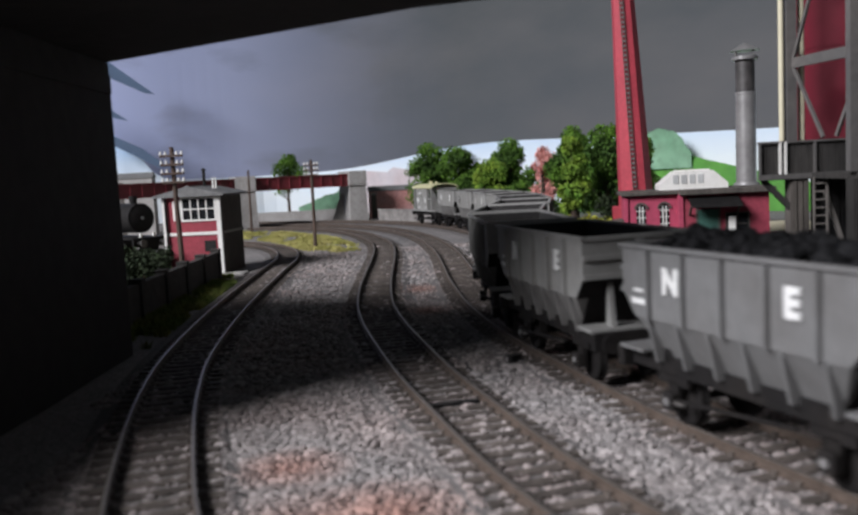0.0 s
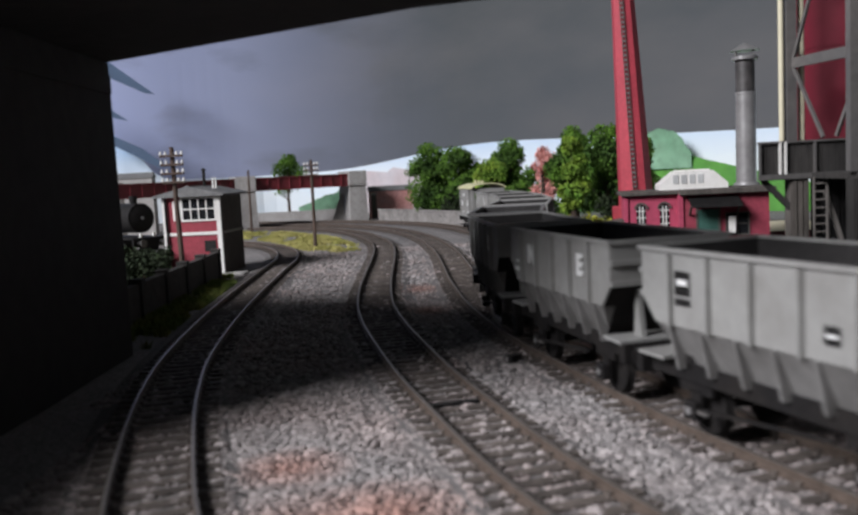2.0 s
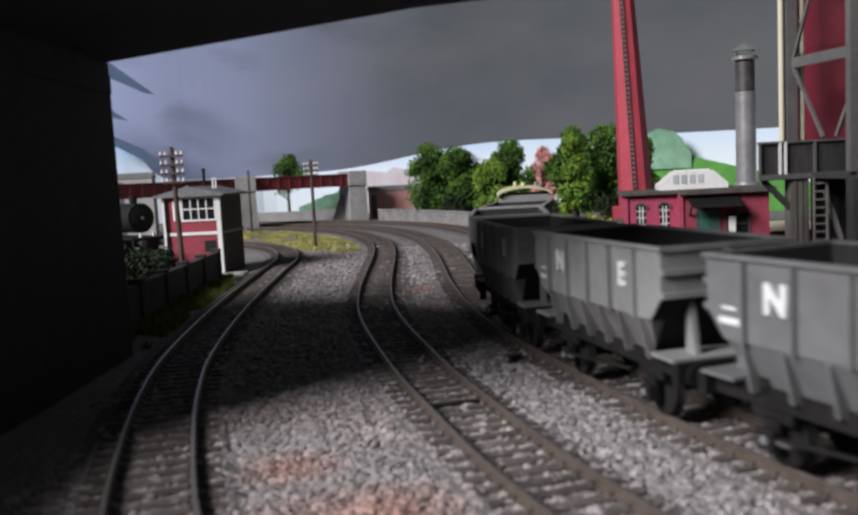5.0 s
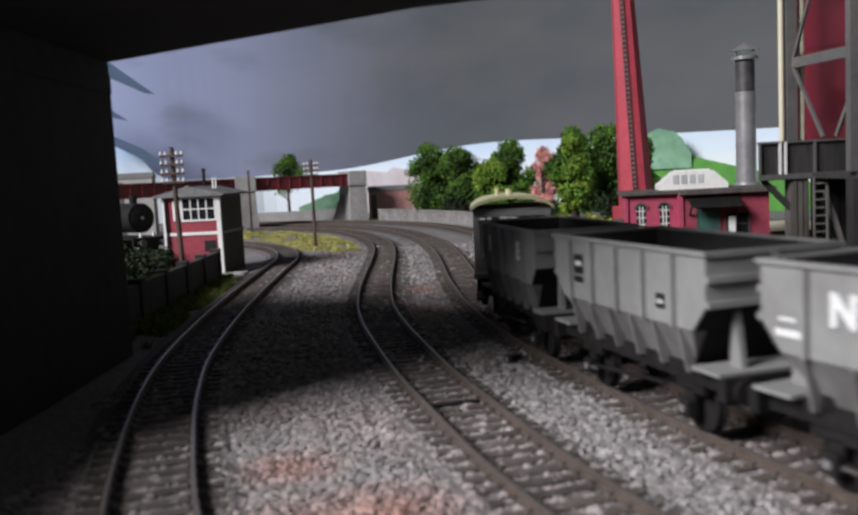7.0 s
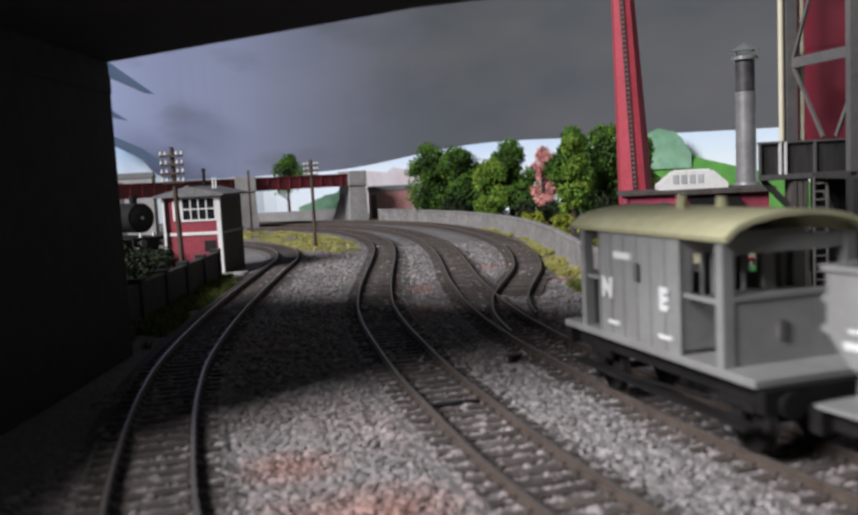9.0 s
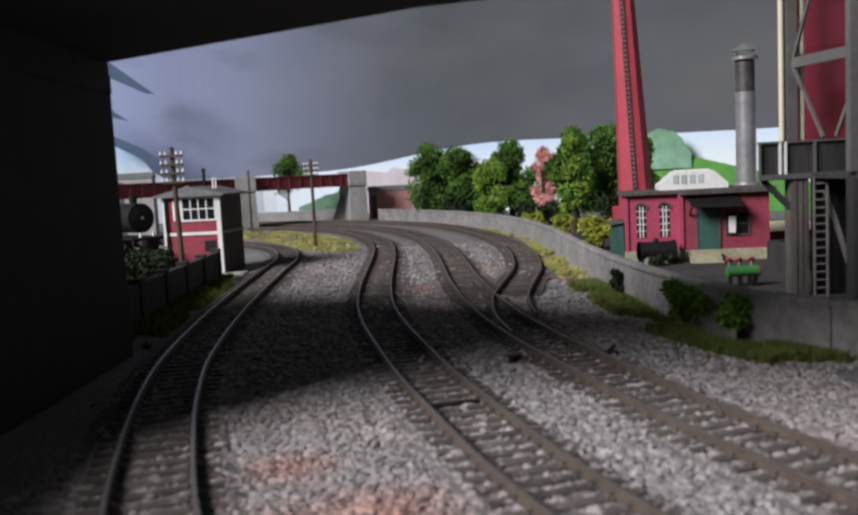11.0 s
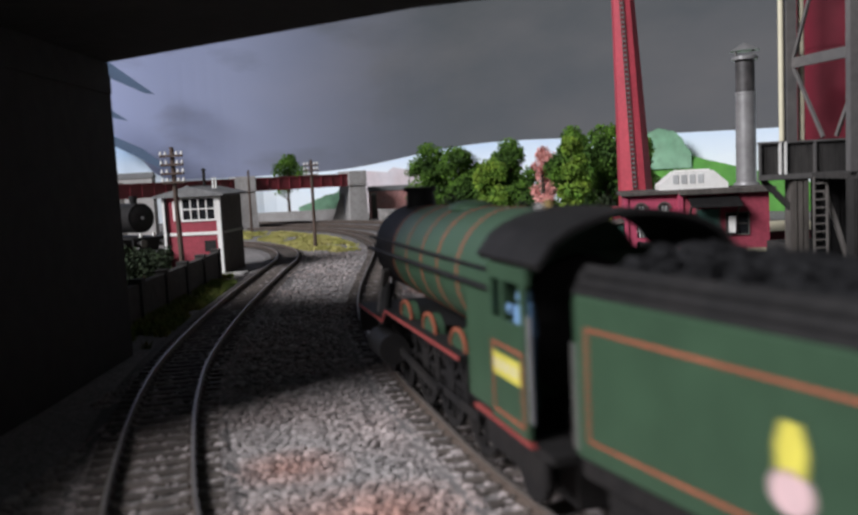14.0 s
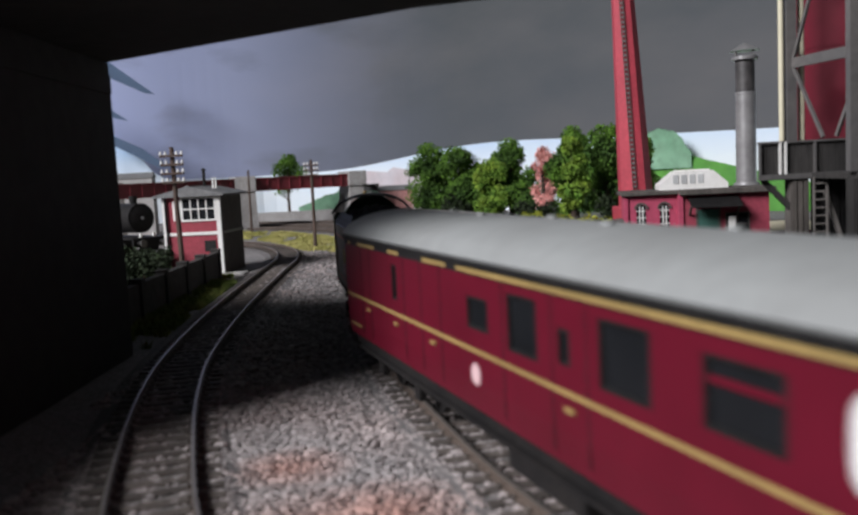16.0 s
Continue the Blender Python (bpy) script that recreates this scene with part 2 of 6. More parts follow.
HALF = 0.66
RAIL_FOOT = [(-0.07, -0.19), (0.07, -0.19), (0.07, -0.165), (0.018, -0.15), (0.018, -0.06), (0.038, -0.045), (0.038, -0.012), (-0.038, -0.012), (-0.038, -0.045), (-0.018, -0.06), (-0.018, -0.15), (-0.07, -0.165)]
RAIL_HEAD = [(-0.036, -0.012), (0.036, -0.012), (0.034, -0.003), (0.02, 0), (-0.02, 0), (-0.034, -0.003)]


def offset_path(line, s0, s1, off, step=0.5):
    n = max(2, int((s1 - s0) / step))
    return np.array([line.side(q, off) for q in np.linspace(s0, s1, n + 1)])


def sleeper_mesh():
    bm = box(bmesh.new(), -1.12, 1.12, -0.125, 0.125, -0.33, -0.19)
    for x in (-HALF, HALF):
        for side in (-1, 1):
            box(bm, x + side * 0.075 - 0.035, x + side * 0.075 + 0.035, -0.06, 0.06, -0.195, -0.13)
    ob = part("sleeper", bm, M_SLEEPER)
    mesh = ob.data
    bpy.data.objects.remove(ob)
    return mesh


SLEEPER = sleeper_mesh()


def build_track(line, label, s0, s1, sleepers=(0, 0), pitch=0.50, rails=((-1, 0, 0), (1, 0, 0))):
    track = thing("railway_track", (0, 0, 0), 0, label, "railway track", "tracks of the layout", "structure")
    for side, skip0, skip1 in rails:
        path = offset_path(line, s0 + skip0, s1 - skip1, side * HALF)
        rail = part("rail", sweep(path, RAIL_FOOT), M_RAIL, track, "rust-brown rail", True)
        part("rail_head", sweep(path, RAIL_HEAD), M_RAILTOP, rail, "worn bright rail top")
    for q in np.arange(sleepers[0], sleepers[1], pitch):
        w = line.way(q)
        ob = new("sleeper", SLEEPER)
        ob.parent = track
        x, y = line.at(q)
        ob.matrix_basis = pose(x * U, y * U, 0, 0, 0, math.degrees(math.atan2(w[1], w[0])) - 90 + random.uniform(-0.8, 0.8))
    return track


build_track(LINE_A, "curved single track with dark rails in black ash", 0, LINE_A.length, (4, 78))
build_track(LINE_B, "curved main track with rusty rails on weathered sleepers", -140, LINE_B.length, (18, 120))
build_track(LINE_C, "curved main track with rusty rails and a turnout", -80, LINE_C.length, (38, 150))
build_track(LINE_D, "branch track that leaves the main track at the turnout", 58.5, LINE_D.length, (69, 150), rails=((-1, 5, 0), (1, 2, 0)))


def build_ground():
    xs, ys = np.linspace(-80, 150, 154), np.linspace(-200, 150, 234)
    verts = [(x, y, -0.31 + 0.03 * noise.noise((x * 0.4, y * 0.4, 0))) for y in ys for x in xs]
    n = len(xs)
    faces = [(j * n + i, j * n + i + 1, (j + 1) * n + i + 1, (j + 1) * n + i) for j in range(len(ys) - 1) for i in range(n - 1)]
    tagged(mesh_from("ground", verts, faces, M_EARTH, None, True), "grey-brown ash and gravel ground of the layout", "ground", "", "structure")


build_ground()
for line, s0 in ((LINE_A, 0), (LINE_B, 10), (LINE_C, 30), (LINE_D, 74)):
    bed = part("trackbed", sweep(offset_path(line, s0, line.length, 0, 1.0), [(-1.55, -0.32), (-1.25, -0.235), (1.25, -0.235), (1.55, -0.32)], False), M_BED, None, "", True)
    tagged(bed, "dark ash trackbed under the sleepers", "trackbed", "", "structure")

# ---- the road bridge over the camera ----


def build_near_bridge():
    b = thing("overbridge", (0, 0, 0), 0, "dark road bridge that spans the tracks overhead", "bridge", "", "structure")
    bm = bmesh.new()
    # only the front edge shows; the unseen outline is shaped for its shadow
    pts = [(-14, 28.2), (0.0, 19.38), (2.0, 18.7), (12.0, 13.0), (10.0, 6.0), (0.0, 9.8), (-3.5, 11.8), (-5.4, 13.4), (-7.0, 13.1), (-9.0, 13.8), (-14, 13.8)]
    lo = [bm.verts.new((x, y, 8.36)) for x, y in pts]
    hi = [bm.verts.new((x, y, 9.6)) for x, y in pts]
    bm.faces.new(lo), bm.faces.new(hi[::-1])
    for i in range(len(pts)):
        k = (i + 1) % len(pts)
        bm.faces.new((lo[i], hi[i], hi[k], lo[k]))
    bmesh.ops.recalc_face_normals(bm, faces=bm.faces)
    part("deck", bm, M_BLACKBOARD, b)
    # rear end, out of view, is set by where its shadow edge falls
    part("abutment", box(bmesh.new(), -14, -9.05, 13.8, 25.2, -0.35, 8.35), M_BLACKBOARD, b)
    # unseen low wall, added to shade the ground at near left
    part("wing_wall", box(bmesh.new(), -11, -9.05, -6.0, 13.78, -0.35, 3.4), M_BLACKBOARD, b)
    # unseen block behind the abutment, added to shade the left bank
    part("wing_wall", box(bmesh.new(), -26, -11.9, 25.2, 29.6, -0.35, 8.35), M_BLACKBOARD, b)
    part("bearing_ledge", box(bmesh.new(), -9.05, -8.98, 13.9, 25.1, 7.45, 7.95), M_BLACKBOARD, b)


build_near_bridge()

# ---- boundary wall ----
WALL = Line([(20, 2), (16, 9.5), (13, 15), (10.2, 19.6), (8.8, 22.0), (7.9, 25.5), (7.4, 30), (7.2, 36), (7.3, 43), (7.45, 52), (7.0, 61), (5.6, 70), (2.9, 79.5), (-1, 88), (-6, 96.5)])


def build_track_fittings():
    lever = thing("point_lever", (4.42, 21.6, -0.3), 20, "small black point lever beside the turnout", "point lever")
    part("base", box(bmesh.new(), -0.35, 0.35, -0.14, 0.14, 0, 0.14, 0.02), M_BLACK, lever)
    part("handle", beam(bmesh.new(), (0.05, 0, 0.1), (0.3, 0, 0.3), 0.06, 0.06), M_BLACK, lever)
    box_ob = thing("cable_box", (2.05, 21.4, -0.3), 30, "tiny dark cable box on the ballast", "cable box")
    part("body", box(bmesh.new(), -0.14, 0.14, -0.1, 0.1, 0, 0.2, 0.02), M_BLACK, box_ob)
    part("lid", box(bmesh.new(), -0.16, 0.16, -0.12, 0.12, 0.2, 0.24, 0.01), M_BLACK, box_ob)
    q = float(np.interp(17.55, LINE_B.p[:, 1], LINE_B.s))
    x, y = LINE_B.at(q)
    w = LINE_B.way(q)
    board = part("timber_board", box(bmesh.new(), -0.58, 0.58, -0.09, 0.09, -0.22, -0.16, 0.015), M_BLACK)
    board.matrix_basis = pose(x * U, y * U, 0, 0, 0, math.degrees(math.atan2(w[1], w[0])) - 90)
    tagged(board, "dark timber board laid between the rails", "board")


build_track_fittings()

# ---- boundary wall: cast panels between piers, with a coping ----


def build_boundary_wall():
    wall = thing("boundary_wall", (0, 0, 0), 0, "weathered grey concrete boundary wall with coping", "wall", "", "structure")
    seg = 3.0
    n = int(WALL.length / seg)
    for i in range(n):
        path = offset_path(WALL, i * seg + 0.02, (i + 1) * seg - 0.02, 0, 0.5)
        panel = part("panel", sweep(path, [(-0.13, -0.45), (0.13, -0.45), (0.13, 0.98), (-0.13, 0.98)]), M_WALL, wall)
        part("coping", sweep(path, [(-0.2, 0.98), (0.2, 0.98), (0.2, 1.08), (0.12, 1.14), (-0.12, 1.14), (-0.2, 1.08)]), M_WALL, panel)


build_boundary_wall()



def build_yard_ground():
    inner = offset_path(WALL, 14, 66, -0.3, 1.0)
    bm = bmesh.new()
    a = [bm.verts.new((x, y, -0.262)) for x, y in inner]
    b = [bm.verts.new((x + 22, y + 2, -0.262)) for x, y in inner]
    for i in range(len(a) - 1):
        bm.faces.new((a[i], b[i], b[i + 1], a[i + 1]))
    tagged(part("yard_ground", bm, M_YARDSHADE), "works yard ground with its shade painted dark", "ground", "", "structure")


# dark sheet over the gravel: the yard's shade as a ground colour
M_YARDSHADE = mat("shaded_yard_ground", (0.036, 0.033, 0.03), 0.95, 0, 0.4, 90, 0.6, (0.065, 0.06, 0.054), 5, 0.6)
build_yard_ground()

# ---- painted backscene and dark cloud board ----
STRIP = [(-58, 119, 24.2), (-50, 120, 17.8), (-43.6, 121, 12.6), (-40.5, 122, 9.4), (-37.6, 123, 6.2), (-31, 129, 5.8), (-24, 134, 5.9), (-11.3, 130, 6.25), (6.2, 112, 8.3), (19.9, 95, 7.85), (33.7, 80, 7.35), (44, 62, 7.0), (50, 40, 7)]


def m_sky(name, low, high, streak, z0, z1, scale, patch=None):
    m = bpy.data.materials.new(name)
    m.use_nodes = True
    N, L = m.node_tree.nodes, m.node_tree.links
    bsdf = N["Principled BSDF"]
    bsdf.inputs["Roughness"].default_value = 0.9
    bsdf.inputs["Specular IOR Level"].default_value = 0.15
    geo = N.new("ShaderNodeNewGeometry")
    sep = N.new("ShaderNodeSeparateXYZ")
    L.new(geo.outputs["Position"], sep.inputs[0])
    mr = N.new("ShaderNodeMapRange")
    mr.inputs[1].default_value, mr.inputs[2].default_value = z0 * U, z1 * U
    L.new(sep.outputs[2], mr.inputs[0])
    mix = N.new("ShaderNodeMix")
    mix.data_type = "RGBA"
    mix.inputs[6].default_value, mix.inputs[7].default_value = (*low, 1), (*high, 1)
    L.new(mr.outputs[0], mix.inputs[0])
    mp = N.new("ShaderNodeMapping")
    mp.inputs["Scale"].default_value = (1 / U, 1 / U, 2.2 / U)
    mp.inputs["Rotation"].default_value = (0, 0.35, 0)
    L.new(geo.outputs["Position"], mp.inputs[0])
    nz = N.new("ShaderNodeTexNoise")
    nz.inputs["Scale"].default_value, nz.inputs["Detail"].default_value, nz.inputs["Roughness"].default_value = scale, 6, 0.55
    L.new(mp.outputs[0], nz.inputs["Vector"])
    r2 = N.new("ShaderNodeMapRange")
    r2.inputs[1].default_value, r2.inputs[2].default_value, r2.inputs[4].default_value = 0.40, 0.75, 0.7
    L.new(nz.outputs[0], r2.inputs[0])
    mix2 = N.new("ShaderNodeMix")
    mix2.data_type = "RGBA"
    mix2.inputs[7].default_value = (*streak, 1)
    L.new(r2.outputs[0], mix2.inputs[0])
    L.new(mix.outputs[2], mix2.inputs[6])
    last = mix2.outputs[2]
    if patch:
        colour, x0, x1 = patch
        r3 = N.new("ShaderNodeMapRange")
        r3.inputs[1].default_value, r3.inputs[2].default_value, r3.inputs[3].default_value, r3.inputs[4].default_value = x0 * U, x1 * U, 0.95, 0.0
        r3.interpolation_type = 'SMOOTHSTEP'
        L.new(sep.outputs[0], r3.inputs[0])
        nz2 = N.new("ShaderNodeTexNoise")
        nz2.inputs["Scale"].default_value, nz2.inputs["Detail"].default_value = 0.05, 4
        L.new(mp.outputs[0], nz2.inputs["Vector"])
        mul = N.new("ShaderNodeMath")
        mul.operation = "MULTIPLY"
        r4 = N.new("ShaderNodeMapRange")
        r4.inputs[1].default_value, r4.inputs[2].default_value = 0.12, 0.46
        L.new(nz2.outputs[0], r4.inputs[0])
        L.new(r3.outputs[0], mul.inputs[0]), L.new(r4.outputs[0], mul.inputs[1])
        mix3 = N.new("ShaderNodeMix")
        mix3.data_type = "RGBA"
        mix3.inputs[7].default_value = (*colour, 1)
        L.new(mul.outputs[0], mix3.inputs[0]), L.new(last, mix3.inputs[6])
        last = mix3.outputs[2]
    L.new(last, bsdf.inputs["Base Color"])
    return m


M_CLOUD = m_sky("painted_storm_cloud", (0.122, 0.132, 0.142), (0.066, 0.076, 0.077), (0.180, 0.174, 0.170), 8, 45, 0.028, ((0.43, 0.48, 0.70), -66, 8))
M_SKY = m_sky("printed_pale_sky", (0.84, 0.90, 0.92), (0.26, 0.50, 0.82), (0.74, 0.84, 0.93), 5, 12, 0.12)
M_HILL = mat("printed_green_hill", (0.12, 0.34, 0.06), 0.9, 0, 0.2, 8, 0, (0.07, 0.24, 0.05), 1.2, 0.8)
M_FARTREE = mat("printed_far_tree", (0.24, 0.43, 0.28), 0.9, 0, 0.25, 12, 0, (0.12, 0.27, 0.16), 3, 0.8)
M_WEDGE = mat("blue_grey_cloud_paint", (0.075, 0.115, 0.18), 0.9, 0, 0.1, 4, 0, (0.06, 0.09, 0.14), 1, 0.5)
M_FARTOWN = mat("printed_far_town", (0.62, 0.58, 0.60), 0.9, 0, 0.1, 12, 0, (0.55, 0.45, 0.45), 3, 0.6)


def build_backdrop():
    path = spline(STRIP, 2.0)
    verts, faces = [], []
    for x, y, z in path:
        verts += [(x, y, -0.4), (x, y, z), (x, y + 0.15, z), (x, y + 0.15, -0.4)]
    for i in range(len(path) - 1):
        a = i * 4
        for j in range(4):
            faces.append((a + j, a + (j + 1) % 4, a + 4 + (j + 1) % 4, a + 4 + j))
    tagged(mesh_from("backdrop_sky_strip", verts, faces, M_SKY), "printed backscene strip of pale blue sky", "backdrop", "", "structure")
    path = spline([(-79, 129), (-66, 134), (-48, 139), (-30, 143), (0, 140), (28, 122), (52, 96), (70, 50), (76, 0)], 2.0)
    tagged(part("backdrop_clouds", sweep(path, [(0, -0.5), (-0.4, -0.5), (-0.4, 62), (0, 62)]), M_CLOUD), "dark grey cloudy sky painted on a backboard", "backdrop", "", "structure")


build_backdrop()


def cut_out(name, points, y_of, material, label):
    """A flat printed shape on the backscene; points in x and z, at the depth y_of(x)."""
    bm = bmesh.new()
    a = [bm.verts.new((x, y_of(x), z)) for x, z in points]
    b = [bm.verts.new((x, y_of(x) + 0.1, z)) for x, z in points]
    bm.faces.new(a), bm.faces.new(b[::-1])
    for i in range(len(a)):
        bm.faces.new((a[i], b[i], b[(i + 1) % len(a)], a[(i + 1) % len(a)]))
    bmesh.ops.triangulate(bm, faces=[f for f in bm.faces if len(f.verts) > 4])
    tagged(part(name, bm, material), label, "backdrop", "", "structure")


def rough_outline(x0, x1, base, heights, n=40, jag=0.15):
    xs = np.linspace(x0, x1, n)
    hx = np.linspace(x0, x1, len(heights))
    return [(x0, base)] + [(x, np.interp(x, hx, heights) + random.uniform(-jag, jag)) for x in xs] + [(x1, base)]


slope = lambda d: (lambda x: float(np.interp(x, (6.2, 19.9, 33.7, 44, 50), (112, 95, 80, 62, 40))) - 1.5 - d)
cut_out("backdrop_hill", rough_outline(16, 38, -0.4, (6.2, 6.2, 6.1, 6.0, 5.9, 5.45, 4.65, 3.5, 2.3, 1.5, 1.1, 0.9), 60, 0.05), slope(1.0), M_HILL, "green hill printed on the backscene")
cut_out("backdrop_trees", rough_outline(20.5, 26.4, 4.0, (6.4, 7.3, 7.6, 7.5, 8.1, 7.9, 7.3, 5.6), 28, 0.22), slope(2.2), M_FARTREE, "hazy blue-green trees printed on the backscene")
cut_out("backdrop_far_trees", rough_outline(-19, -11.5, -0.4, (0.8, 1.2, 1.9, 2.4, 2.9, 3.0), 30, 0.25), lambda x: 127.0, M_FARTREE, "hazy green trees printed on the backscene")
cut_out("backdrop_town", rough_outline(-9.8, 3, -0.4, (5.0, 5.4, 4.7, 5.6, 4.9, 5.5, 5.2, 4.8), 22, 0.35), lambda x: 111.5 - 0.9 * x if x > 0 else 111.5 - 1.0 * x, M_FARTOWN, "pale hazy town buildings printed on the backscene")

cut_out("backdrop_cloud_wedge", [(-43.4, 16.5), (-40.1, 14.1), (-41.7, 14.5), (-43.2, 14.9)], lambda x: 117.5, M_WEDGE, "blue-grey cloud edge painted on the backboard")
cut_out("backdrop_cloud_wedge", [(-43.4, 12.7), (-38.4, 10.2), (-35.1, 7.5), (-36.5, 7.6), (-40.1, 9.6), (-43.4, 11.4)], lambda x: 117.5, M_WEDGE, "blue-grey cloud edge painted on the backboard")
cut_out("backdrop_cloud_wedge", [(-47.5, 25.3), (-38.8, 18.4), (-40.3, 18.7), (-46.8, 21.9)], lambda x: 126.0, M_WEDGE, "blue-grey cloud edge painted on the backboard")

# ---- foliage ----


def leaf_cloud(name, blobs, count, size, material, parent=None, seed=1, flat=1.0):
    """Many small leaf clumps over a set of uneven lobes (x, y, z, radius)."""
    rng = np.random.default_rng(seed)
    w = np.array([b[3] ** 2 for b in blobs])
    pick = rng.choice(len(blobs), count, p=w / w.sum())
    B = np.array(blobs)[pick]
    d = rng.normal(size=(count, 3))
    d /= np.linalg.norm(d, axis=1)[:, None]
    r = B[:, 3] * rng.uniform(0.45, 1.1, count)
    c = B[:, :3] + d * r[:, None] * np.array((1, 1, flat))
    # each clump: a bent pair of small triangles
    u = rng.normal(size=(count, 3)) + d * 0.2
    u /= np.linalg.norm(u, axis=1)[:, None]
    v = np.cross(u, d + rng.normal(size=(count, 3)) * 0.6)
    v /= np.linalg.norm(v, axis=1)[:, None]
    s = size * rng.uniform(0.5, 1.3, count)[:, None]
    lift = d * s * 0.45
    quad = np.stack([c - u * s, c - v * s * 0.7 + lift, c + u * s, c + v * s * 0.7 + lift], 1).reshape(-1, 3)
    k = np.arange(count)[:, None] * 4
    faces = np.concatenate([k + np.array((0, 1, 2)), k + np.array((0, 2, 3))])
    return mesh_from(name, quad, faces, material, parent)


def build_tree(name, x, y, height, width, material, seed, label, base=-0.3, trunk=0.3, lobes=11, leaves=3600, leaf=0.17, crown0=0.25):
    rng = random.Random(seed)
    t = thing(name, (x, y, base), 0, label, "tree", "trees behind the wall")
    bm = bmesh.new()
    top = Vector((rng.uniform(-0.2, 0.2), 0, height * 0.72))
    rod(bm, (0, 0, 0), top * 0.5, 0.04 * height * trunk / 0.3, 0.028 * height * trunk / 0.3, 9)
    rod(bm, top * 0.5, top, 0.028 * height * trunk / 0.3, 0.008 * height, 9)
    blobs = []
    for i in range(lobes):
        a = rng.uniform(0, 6.28)
        h = crown0 + (0.93 - crown0) * (i + 0.5) / lobes
        spread = math.sin(math.pi * min(1, (h - crown0 + 0.16) / (1.1 - crown0))) ** 0.6
        rr = width * 0.5 * spread * rng.uniform(0.25, 0.72)
        p = Vector((math.cos(a) * rr, math.sin(a) * rr, h * height))
        rad = width * rng.uniform(0.15, 0.25) * (0.75 + 0.4 * spread)
        rod(bm, Vector((0, 0, max(0.2, h - 0.22) * height)), p, 0.010 * height, 0.004 * height, 6)
        blobs.append((p.x, p.y, min(p.z, height - rad * 0.9), rad))
        for k in range(3):
            q = Vector((rng.gauss(0, 1), rng.gauss(0, 1), rng.gauss(0, 0.7))).normalized() * rad * 0.95
            blobs.append((p.x + q.x, p.y + q.y, min(p.z + q.z, height - rad * 0.4), rad * rng.uniform(0.35, 0.6)))
    part("trunk", bm, M_BARK, t, "dark brown trunk and limbs")
    crown = leaf_cloud("crown", blobs, leaves, leaf, material, t, seed)
    crown["label"] = "uneven crown of small leaf clumps"
    return t


TREES = [
    ("broadleaf_tree", 0.6, 89, 7.7, 4.4, M_FOLIAGE, 3, "bright green model tree with a rounded crown"),
    ("broadleaf_tree", 3.8, 86, 6.9, 4.2, M_FOLIAGE, 8, "dense dark green model tree behind the wall"),
    ("broadleaf_tree", 6.4, 81.5, 5.8, 3.0, M_FOLIAGE2, 12, "light green model tree behind the wall"),
    ("broadleaf_tree", 8.5, 84, 7.4, 4.2, M_FOLIAGE, 17, "green model tree with spreading dark limbs"),
    ("broadleaf_tree", 12.3, 70, 7.6, 3.6, M_FOLIAGE, 23, "tall dense green model tree"),
    ("poplar_tree", 11.0, 63.5, 7.0, 2.2, M_FOLIAGE2, 29, "narrow light green model poplar"),
    ("broadleaf_tree", 14.2, 66, 7.5, 4.2, M_FOLIAGE, 31, "dark green model tree beside the chimney"),
    ("broadleaf_tree", 16.6, 67, 7.0, 3.8, M_FOLIAGE, 37, "dark green model tree behind the chimney"),
]
for name, x, y, hgt, wid, material, seed, label in TREES:
    build_tree(name, x, y, hgt * 1.08, wid * 1.22, material, seed, label, lobes=13, leaves=11000, leaf=0.15, crown0=0.2)
build_tree("blossom_tree", 10.35, 74, 7.1, 3.1, M_BLOSSOM, 43, "pink blossoming model tree among green trees", lobes=11, leaves=4200, leaf=0.14)
build_tree("roadside_tree", -18.9, 117.5, 9.0, 5.2, M_FOLIAGE, 47, "lone tree with a bare trunk behind the bridge", lobes=9, leaves=3000, crown0=0.42, trunk=0.2)


def build_bush(x, y, w, h, material, seed, label, base=-0.3, leaf=0.12, n=900):
    rng = random.Random(seed)
    blobs = [(rng.uniform(-0.4, 0.4) * w, rng.uniform(-0.4, 0.4) * w, h * rng.uniform(0.25, 0.75), 0.3 * min(w, h) * rng.uniform(0.7, 1.1)) for _ in range(9)]
    t = thing("bush", (x, y, base), 0, label, "bush", "bushes on the layout")
    bm = bmesh.new()
    for b in blobs[:5]:
        rod(bm, (b[0] * 0.3, b[1] * 0.3, 0), b[:3], 0.05, 0.02, 5)
    part("stems", bm, M_BARK, t)
    part_ob = leaf_cloud("leaves", blobs, n, leaf, material, t, seed)
    return t


M_MOSS = mat("yellow_green_scatter", (0.26, 0.30, 0.03), 0.95, 0, 0.3, 40, 0, (0.40, 0.38, 0.05), 9, 0.7, 0, 0.35)
# hedge green taken near black to hold the left bank's shade
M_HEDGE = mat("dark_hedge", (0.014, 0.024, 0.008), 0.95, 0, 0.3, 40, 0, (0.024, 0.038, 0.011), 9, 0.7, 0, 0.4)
build_bush(7.5, 24.6, 1.15, 1.75, M_FOLIAGE2, 1, "bright green bush against the concrete wall", n=1300, leaf=0.08)
build_bush(8.25, 22.6, 1.2, 1.6, M_FOLIAGE2, 2, "green bush against the concrete wall", n=1300, leaf=0.08)
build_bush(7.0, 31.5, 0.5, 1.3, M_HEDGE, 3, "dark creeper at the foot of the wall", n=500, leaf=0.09)
